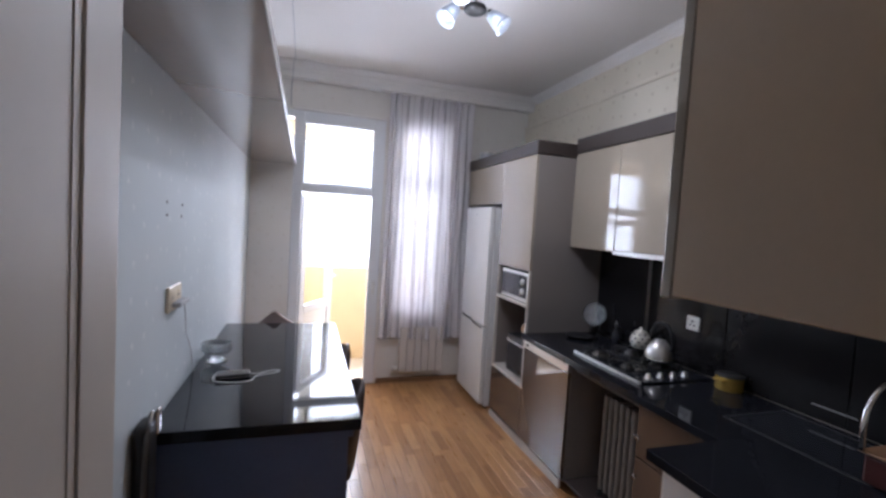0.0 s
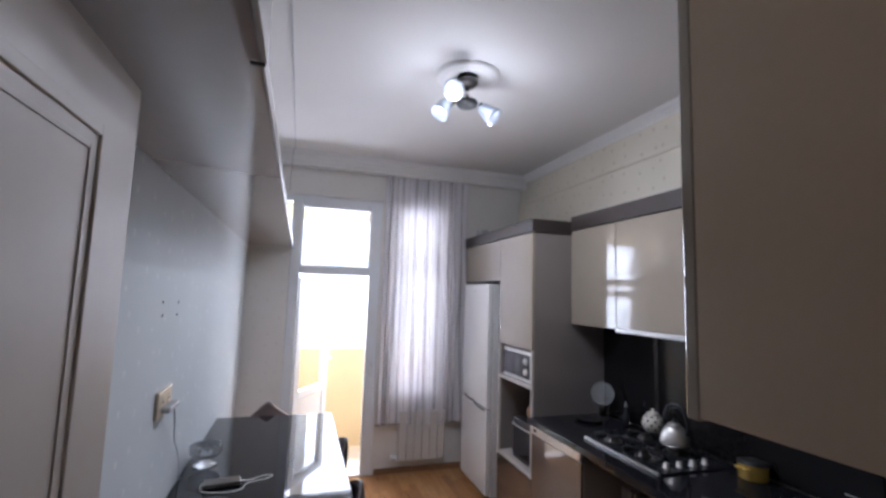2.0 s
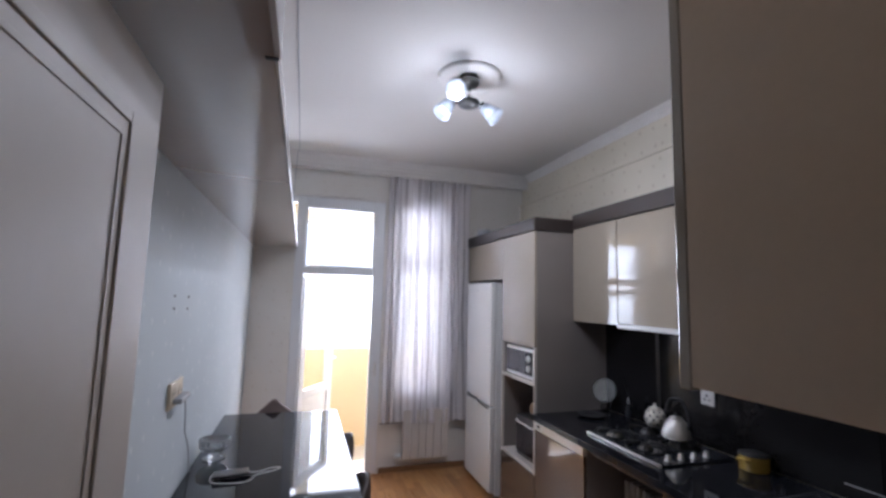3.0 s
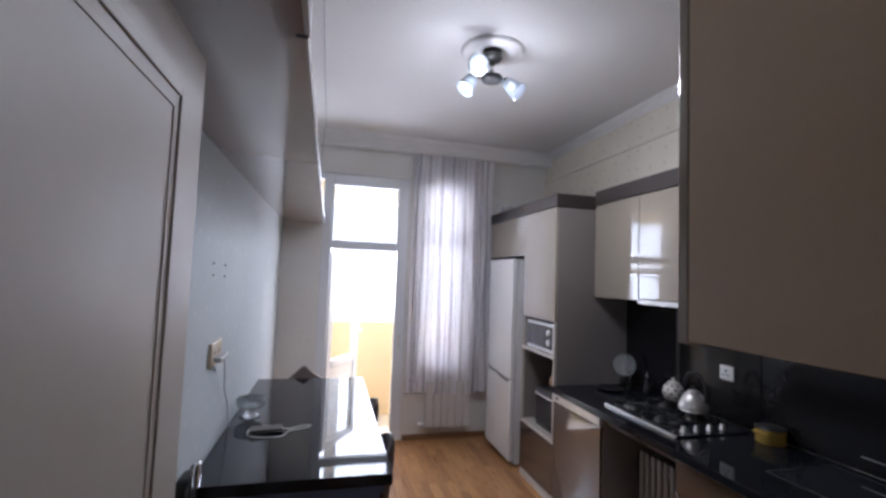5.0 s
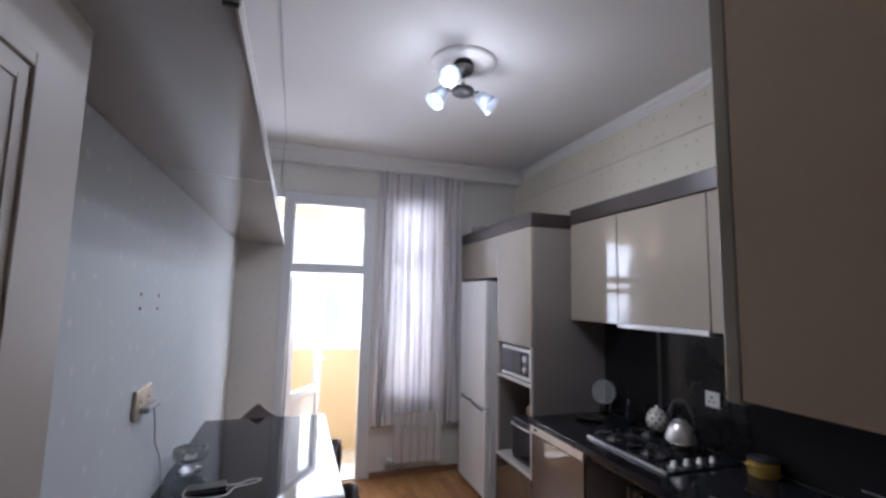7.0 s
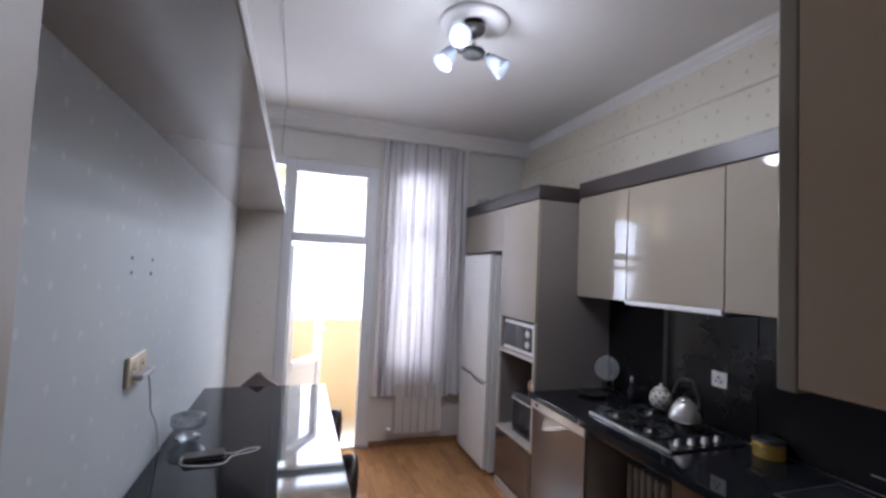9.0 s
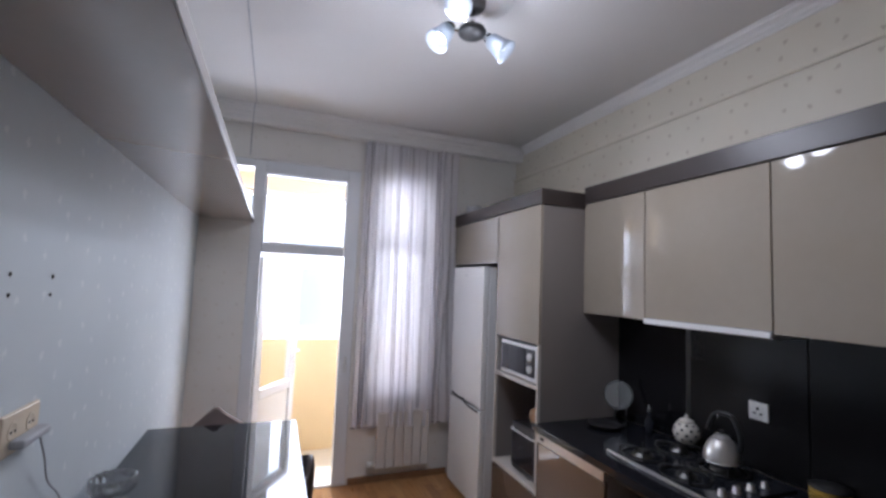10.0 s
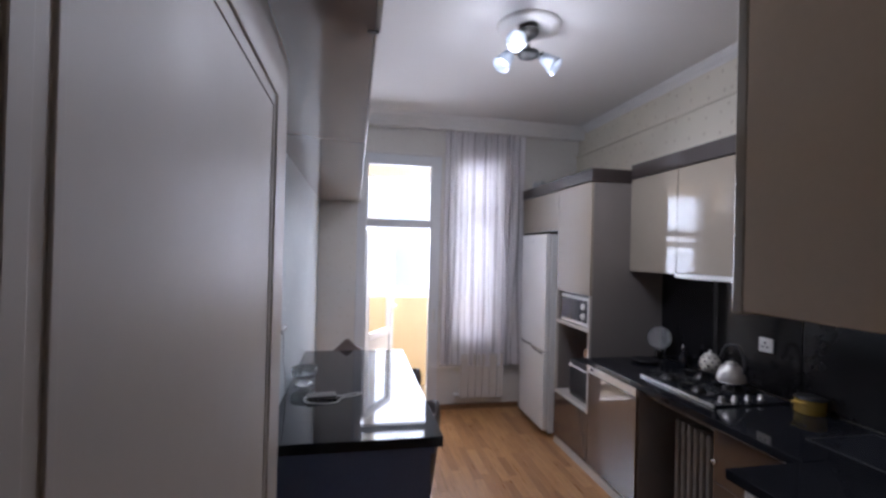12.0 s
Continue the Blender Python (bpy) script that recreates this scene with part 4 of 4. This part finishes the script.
# ---- right: worktop and base units ----
CX, CZ = 1.675, 0.887
wt = thing("worktop", (2.0, 2.2, CZ - 0.04), "polished black stone worktop with a return", "worktop")
part("main_slab", boxes((CX, XR - 0.013, 1.3705, TYN - 0.002, CZ - 0.04, CZ), bevel=0.003, seg=2), "worktop", wt)
part("return_slab", boxes((1.318, XR - 0.013, YN + 0.005, 1.37, CZ - 0.04, CZ), bevel=0.003, seg=2), "worktop", wt)
bcab = thing("base_cabinet", (2.0, 2.78, 0), "glossy mocha base cabinet with a pale top rail", "cabinet", "base cabinets")
part("body", boxes((FX + 0.021, XR - 0.02, 2.47, TYN - 0.002, 0.06, CZ - 0.041)), "carcass", bcab)
part("door", boxes((FX, FX + 0.02, 2.472, TYN - 0.004, 0.075, 0.775), bevel=0.002), "mocha", bcab)
part("top_rail", boxes((FX - 0.004, FX + 0.02, 2.472, TYN - 0.004, 0.779, 0.843), bevel=0.003), "steel", bcab, "pale metallic handle rail")
part("latch", boxes((FX - 0.012, FX - 0.0045, 2.985, 3.02, 0.80, 0.82), bevel=0.002), "black_plastic", bcab)

nc = thing("open_base_unit", (2.0, 2.2, 0), "open base niche below the hob", "cabinet", "base cabinets")
part("back", boxes((2.30, XR - 0.02, 1.89, 2.469, 0.06, CZ - 0.041)), "carcass", nc)
part("front_rail", boxes((FX + 0.05, FX + 0.07, 1.89, 2.469, 0.79, CZ - 0.041), bevel=0.002), "cornice", nc)
# dark cornice colour stands for the shade at the niche's bottom
part("floor_board", boxes((FX + 0.03, 2.30, 1.89, 2.469, 0.06, 0.078)), "cornice", nc)

oh = thing("oil_heater", (1.9, 2.2, 0.08), "white ribbed oil heater stored in the open niche", "heater")
# ribs and core carry the niche's shade in their dimmed enamel
for i in range(6):
    y = 2.05 + i * 0.048
    part("rib", boxes((FX + 0.15, 1.98, y - 0.013, y + 0.013, 0.105, 0.70), bevel=0.011, seg=2), "heater_shaded", oh)
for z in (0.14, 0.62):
    part("core", boxes((FX + 0.17, 1.96, 2.045, 2.295, z, z + 0.04), bevel=0.004), "heater_shaded", oh)
for y in (2.06, 2.26):
    part("foot", boxes((FX + 0.13, 1.99, y, y + 0.025, 0.0785, 0.106), bevel=0.003), "black_plastic", oh)

gp = thing("gas_hose", (1.9, 2.2, CZ - 0.13), "grey flexible gas hose with a brass tap below the hob", "hose")
part("hose", tube([(1.93, 2.33, CZ - 0.0405), (1.92, 2.31, CZ - 0.10), (1.90, 2.25, CZ - 0.135), (1.88, 2.17, CZ - 0.125), (1.88, 2.12, CZ - 0.08), (1.89, 2.10, CZ - 0.0405)], 0.011), "grey_cable", gp)
part("tap_body", lathe([(0.014, 0), (0.017, 0.006), (0.017, 0.03), (0.012, 0.036)], (1.93, 2.33, CZ - 0.077), 16), "yellow_pot", gp, "dull brass tap")
part("tap_lever", boxes((1.895, 1.914, 2.30, 2.36, CZ - 0.07, CZ - 0.062), bevel=0.002), "white_plastic", gp)

dr = thing("drawer_cabinet", (2.0, 1.66, 0), "glossy mocha drawer unit with round knobs", "cabinet", "base cabinets")
part("body", boxes((FX + 0.051, XR - 0.02, 1.375, 1.886, 0.06, CZ - 0.041)), "carcass", dr)
for za, zb, zk in ((0.55, 0.815, 0.655), (0.305, 0.545, 0.45), (0.075, 0.3, 0.205)):
    d = part("drawer_front", boxes((FX + 0.03, FX + 0.05, 1.38, 1.883, za, zb), bevel=0.002), "mocha", dr)
    part("knob", lathe([(0.006, 0), (0.006, 0.012), (0.014, 0.018), (0.014, 0.026), (0.006, 0.03)], (FX + 0.03, 1.858, zk), 16, (-1, 0, 0)), "chrome", d)
part("metal_lip", boxes((FX + 0.018, FX + 0.05, 1.38, 1.883, 0.819, 0.83), bevel=0.002), "steel", dr)
wm = thing("washing_machine", (1.7, 1.05, 0), "white washing machine below the worktop return", "washing machine")
part("body", boxes((1.36, 1.95, 0.72, 1.33, 0.02, CZ - 0.042), bevel=0.01, seg=2), "white_enamel", wm)
part("foot", boxes((1.40, 1.44, 0.76, 0.80, 0, 0.021), (1.87, 1.91, 0.76, 0.80, 0, 0.021), (1.40, 1.44, 1.25, 1.29, 0, 0.021), (1.87, 1.91, 1.25, 1.29, 0, 0.021)), "black_plastic", wm)

# hob
hb = thing("gas_hob", (2.05, 2.25, CZ), "black glass gas hob with steel front rim and four burners", "hob")
HX, HY0, HY1 = 1.80, 1.955, 2.555
part("glass", boxes((HX + 0.012, 2.29, HY0, HY1, CZ + 0.0005, CZ + 0.012), bevel=0.002), "dark_glass", hb)
part("rim", boxes((HX - 0.004, HX + 0.011, HY0 - 0.003, HY1 + 0.003, CZ + 0.0005, CZ + 0.016), bevel=0.003), "steel", hb)
for bx, by, r in ((1.92, 2.44, 0.042), (2.16, 2.44, 0.034), (1.92, 2.19, 0.03), (2.16, 2.19, 0.05)):
    b = part("burner", lathe([(r + 0.012, 0), (r + 0.012, 0.006), (r, 0.008), (r, 0.016), (r * 0.5, 0.02)], (bx, by, CZ + 0.0122), 24), "dim_steel", hb)
    part("cap", lathe([(r * 0.85, 0), (r * 0.85, 0.006), (r * 0.6, 0.008)], (bx, by, CZ + 0.0325), 24), "black_metal", b)
    arms = [tube([(bx + 0.105 * math.cos(a), by + 0.105 * math.sin(a), CZ + 0.0175), (bx + 0.1 * math.cos(a), by + 0.1 * math.sin(a), CZ + 0.045), (bx + 0.05 * math.cos(a), by + 0.05 * math.sin(a), CZ + 0.049), (bx + 0.025 * math.cos(a), by + 0.025 * math.sin(a), CZ + 0.049)], 0.005, 8) for a in (0.785, 2.356, 3.927, 5.498)]
    part("pan_support", join(*arms, tube([(bx + 0.1 * math.cos(k * 0.7854), by + 0.1 * math.sin(k * 0.7854), CZ + 0.0178) for k in range(8)], 0.005, 8, True)), "black_metal", hb)
for i in range(4):
    part("knob", lathe([(0.019, 0), (0.019, 0.004), (0.015, 0.006), (0.014, 0.026), (0.011, 0.029)], (1.90 + i * 0.085, 2.005, CZ + 0.0122), 20), "steel", hb)

# kettle on the back burner
kx, ky, kz = 2.125, 2.175, CZ + 0.0545
kt = thing("whistling_kettle", (kx, ky, kz), "satin steel whistling kettle with a black handle on the hob", "kettle")
part("body", lathe([(0.075, 0), (0.086, 0.008), (0.09, 0.03), (0.085, 0.062), (0.07, 0.1), (0.052, 0.125), (0.04, 0.132)], (kx, ky, kz), 40), "kettle_steel", kt)
lid = part("lid", lathe([(0.042, 0.1325), (0.038, 0.142), (0.02, 0.15), (0.004, 0.152)], (kx, ky, kz), 28), "kettle_steel", kt)
part("lid_knob", lathe([(0.006, 0.1525), (0.013, 0.162), (0.012, 0.172), (0.003, 0.176)], (kx, ky, kz), 16), "black_plastic", lid)
part("handle", tube([(kx + 0.02, ky - 0.085, kz + 0.085), (kx + 0.02, ky - 0.09, kz + 0.16), (kx + 0.015, ky - 0.05, kz + 0.25), (kx, ky, kz + 0.262), (kx - 0.01, ky + 0.04, kz + 0.24), (kx - 0.015, ky + 0.07, kz + 0.16)], 0.012), "black_plastic", kt)
part("base_band", lathe([(0.0755, -0.0005), (0.0885, 0.004), (0.0915, 0.014), (0.0905, 0.02), (0.078, 0.006)], (kx, ky, kz), 40), "chrome", kt)
part("spout", lathe([(0.02, 0), (0.015, 0.03), (0.012, 0.05), (0.016, 0.056)], (kx + 0.05, ky + 0.055, kz + 0.085), 16, (0.55, 0.5, 0.65)), "chrome", kt)
kt.scale = (0.86, 0.86, 0.86)

# spotted ceramic canister
ca = thing("spotted_canister", (2.235, 2.455, CZ), "white ceramic jar with dark spots and a lid", "jar")
cax, cay = 2.235, 2.455
part("jar", lathe([(0.04, 0.0135), (0.055, 0.02), (0.072, 0.055), (0.074, 0.085), (0.062, 0.118), (0.045, 0.132)], (cax, cay, CZ + 0.037), 32), "cream_enamel", ca)
part("lid", lathe([(0.047, 0.1325), (0.04, 0.146), (0.015, 0.155), (0.009, 0.16), (0.013, 0.17), (0.004, 0.177)], (cax, cay, CZ + 0.037), 28), "cream_enamel", ca)
for ring, (rr, zz) in enumerate(((0.066, 0.042), (0.0745, 0.07), (0.0715, 0.098), (0.058, 0.122))):
    for i in range(9):
        a = 2 * math.pi * (i + 0.5 * (ring % 2)) / 9
        q = Vector((math.cos(a), math.sin(a), (zz - 0.075) * 6))
        part("spot", lathe([(0.0085, 0), (0.008, 0.0012), (0.001, 0.0016)], (cax + rr * math.cos(a), cay + rr * math.sin(a), CZ + 0.037 + zz), 10, q), "black_plastic", ca)

ca.scale = (0.88, 0.88, 0.88)

# crystal plate standing by the tall unit, low dish, oil bottle
cp = thing("crystal_plate", (2.22, 2.93, CZ), "fluted crystal plate standing on edge by the splashback", "plate")
part("plate", lathe([(0.001, 0.004), (0.05, 0.002), (0.07, 0.006), (0.088, 0.016), (0.088, 0.02), (0.07, 0.011), (0.05, 0.007), (0.001, 0.008)], (2.25, 2.965, CZ + 0.165), 64, (-0.75, -0.6, 0.25), flute=0.035, lobes=16), "crystal", cp)
part("stand", join(tube([(2.22, 2.87, CZ + 0.006), (2.23, 2.88, CZ + 0.07), (2.27, 2.92, CZ + 0.10)], 0.004), tube([(2.22, 2.87, CZ + 0.006), (2.19, 2.86, CZ + 0.03)], 0.004), tube([(2.18, 2.93, CZ + 0.006), (2.20, 2.94, CZ + 0.07), (2.25, 2.96, CZ + 0.10)], 0.004), tube([(2.18, 2.93, CZ + 0.006), (2.22, 2.87, CZ + 0.006)], 0.004)), "black_metal", cp)
single("low_dish", lathe([(0.06, 0.0005), (0.075, 0.004), (0.10, 0.018), (0.10, 0.021), (0.07, 0.008), (0.001, 0.006)], (2.08, 2.90, CZ), 36), "black_plastic", "low black dish on the worktop", "dish")
bo = thing("oil_bottle", (2.26, 2.73, CZ), "small dark bottle with a steel pourer", "bottle")
part("bottle", lathe([(0.025, 0.0005), (0.028, 0.005), (0.028, 0.07), (0.012, 0.095), (0.01, 0.125)], (2.26, 2.73, CZ), 20), "dark_glass", bo)
part("pourer", lathe([(0.0115, 0.1255), (0.008, 0.14), (0.004, 0.165)], (2.26, 2.73, CZ), 14), "steel", bo)

# yellow pot
po = thing("saucepan", (2.268, 1.825, CZ), "small yellow enamel pot with a dark lid", "pot")
part("pot", lathe([(0.062, 0.0008), (0.067, 0.006), (0.068, 0.07), (0.07, 0.074)], (2.268, 1.825, CZ), 36), "yellow_pot", po)
part("lid", lathe([(0.071, 0.0745), (0.07, 0.08), (0.04, 0.09), (0.006, 0.094)], (2.268, 1.825, CZ), 36), "black_metal", po)
for s in (-1, 1):
    part("handle", tube([(2.268 - 0.062, 1.825 + s * 0.03, CZ + 0.055), (2.268 - 0.085, 1.825 + s * 0.025, CZ + 0.058), (2.268 - 0.085, 1.825 + s * 0.012, CZ + 0.058), (2.268 - 0.065, 1.825 + s * 0.004, CZ + 0.055)], 0.006), "yellow_pot", po)

# sink, dish rack and the dark jug
sk = thing("inset_sink", (2.08, 1.25, CZ), "dark inset sink with a thin steel rim", "sink")
part("rim", boxes((1.90, 1.912, 1.0, 1.55, CZ + 0.0005, CZ + 0.0035), (2.272, 2.284, 1.0, 1.55, CZ + 0.0005, CZ + 0.0035), (1.912, 2.272, 1.0, 1.012, CZ + 0.0005, CZ + 0.0035), (1.912, 2.272, 1.538, 1.55, CZ + 0.0005, CZ + 0.0035), bevel=0.0008), "black_metal", sk)
part("basin", boxes((1.9125, 2.2715, 1.0125, 1.5375, CZ + 0.0006, CZ + 0.003)), "dark_glass", sk)
rk = thing("dish_rack", (2.15, 0.85, CZ), "chrome arched dish rack with a dark red tray", "dish rack")
part("tray", boxes((1.90, 2.27, 0.70, 1.03, CZ + 0.004, CZ + 0.105), bevel=0.012, seg=2), "dark_red", rk)
part("tray_rim", boxes((1.89, 2.28, 0.69, 1.04, CZ + 0.1055, CZ + 0.114), bevel=0.003), "wood_skirting", rk, "brown wooden rim")
for y in (1.03, 0.88, 0.72):
    part("hoop", tube([(1.892, y, CZ + 0.114), (1.89, y, CZ + 0.22), (1.93, y, CZ + 0.30), (2.02, y, CZ + 0.345), (2.14, y, CZ + 0.345), (2.23, y, CZ + 0.30), (2.27, y, CZ + 0.22), (2.268, y, CZ + 0.114)], 0.009), "chrome", rk)
# ---- ceiling light ----
lx, ly = 0.942, 2.515
rs = single("ceiling_rose", lathe([(0.06, 0), (0.10, -0.006), (0.12, -0.022), (0.15, -0.026), (0.17, -0.018), (0.185, -0.022), (0.195, -0.006), (0.196, 0.0)], (lx, ly, ZC - 0.0005), 64, (0, 0, 1)), "moulding", "round white plaster ceiling rose", "ceiling rose")
cl = thing("ceiling_spotlight", (lx, ly, ZC - 0.03), "dark chrome ceiling light with three frosted glass shades, lit", "ceiling light")
part("canopy", lathe([(0.001, -0.07), (0.045, -0.068), (0.06, -0.05), (0.062, -0.03), (0.06, -0.028)], (lx, ly, ZC), 36), "dim_steel", cl)
part("stem", lathe([(0.012, -0.15), (0.012, -0.07)], (lx, ly, ZC), 16), "chrome", cl)
part("hub", lathe([(0.001, -0.205), (0.03, -0.203), (0.06, -0.19), (0.068, -0.175), (0.06, -0.16), (0.02, -0.15)], (lx, ly, ZC), 36), "black_metal", cl)
SPOTS = [((-0.74, -0.62, 0.16), (-0.30, -0.84, -0.46), 0.10), ((-0.80, 0.15, -0.02), (-0.56, -0.14, -0.8), 0.06), ((0.80, 0.2, 0.0), (0.6, -0.42, -0.66), 0.06)]
for (ax, ay, az), aim, reach in SPOTS:
    o = Vector((lx, ly, ZC - 0.172))
    way = Vector((ax, ay, az)).normalized()
    aim = Vector(aim).normalized()
    e = o + way * (0.055 + reach)
    part("arm", tube([o + way * 0.055, o + way * (0.055 + reach * 0.5), e], 0.009), "chrome", cl)
    s0 = e - aim * 0.008
    sh = part("shade", lathe([(0.026, 0), (0.036, 0.012), (0.042, 0.045), (0.050, 0.085), (0.060, 0.115), (0.056, 0.115), (0.046, 0.085), (0.038, 0.045), (0.020, 0.016)], s0, 28, aim), "frost", cl, "frosted glass shade")
    part("socket_cap", lathe([(0.012, -0.02), (0.024, -0.016), (0.0225, -0.0005)], s0, 20, aim), "black_metal", cl)
    part("bulb", lathe([(0.010, 0.02), (0.018, 0.04), (0.026, 0.07), (0.026, 0.08), (0.014, 0.085)], s0, 24, aim), "bulb", sh)
    pt = new("bulb_light", bpy.data.lights.new("bulb_light", "SPOT"))
    pt.data.energy, pt.data.color, pt.data.shadow_soft_size = 7.0, (0.88, 0.95, 1.0), 0.045
    pt.data.spot_size, pt.data.spot_blend = radians(172), 0.5
    pt.matrix_world = look(s0 + aim * 0.14, s0 + aim * 0.14 + aim * 0.25 - Vector((0, 0, 1)))
    gl = new("shade_glow", bpy.data.lights.new("shade_glow", "POINT"))
    gl.data.energy, gl.data.color, gl.data.shadow_soft_size = 2.3, (0.86, 0.94, 1.0), 0.05
    gl.location = s0 + aim * 0.06 - Vector((0, 0, 0.25))

# ---- oak strip floor ----
fl = setting("floor", boxes((XL + 0.001, XR - 0.001, YN + 0.001, YF - 0.001, -0.0115, -0.0085)), "wood_skirting", "oak strip parquet, lacquered, honey brown", "floor")
W, rng = 0.07, random.Random(5)
kinds = {}
for ln in (0.30, 0.42, 0.55):
    kinds[ln] = mesh_of("plank", boxes((-W / 2 + 0.0005, W / 2 - 0.0005, -ln / 2 + 0.0005, ln / 2 - 0.0005, -0.008, 0.0), bevel=0.0008), M["oak"])
rest = []
x = XL + W / 2
while x < XR:
    y = YN - rng.random() * 0.3
    while y < YF:
        ln = rng.choice((0.30, 0.42, 0.55))
        cy = y + ln / 2
        if 0.2 < x < 1.78 and cy > 1.75 and y > YN and y + ln < YF:
            pk = new("plank", kinds[ln])
            pk.parent = fl
            pk.location = (x, cy, 0)
        else:
            rest.append((x - W / 2 + 0.0005, x + W / 2 - 0.0005, max(y, YN - 0.13) + 0.0005, min(y + ln, YF - 0.001) - 0.0005, -0.008, 0.0))
        y += ln
    x += W
ro = part("outer_planks", boxes(*[r for r in rest if r[3] > r[2] + 0.01]), "oak", fl)
tagged(ro, kind="stuff")
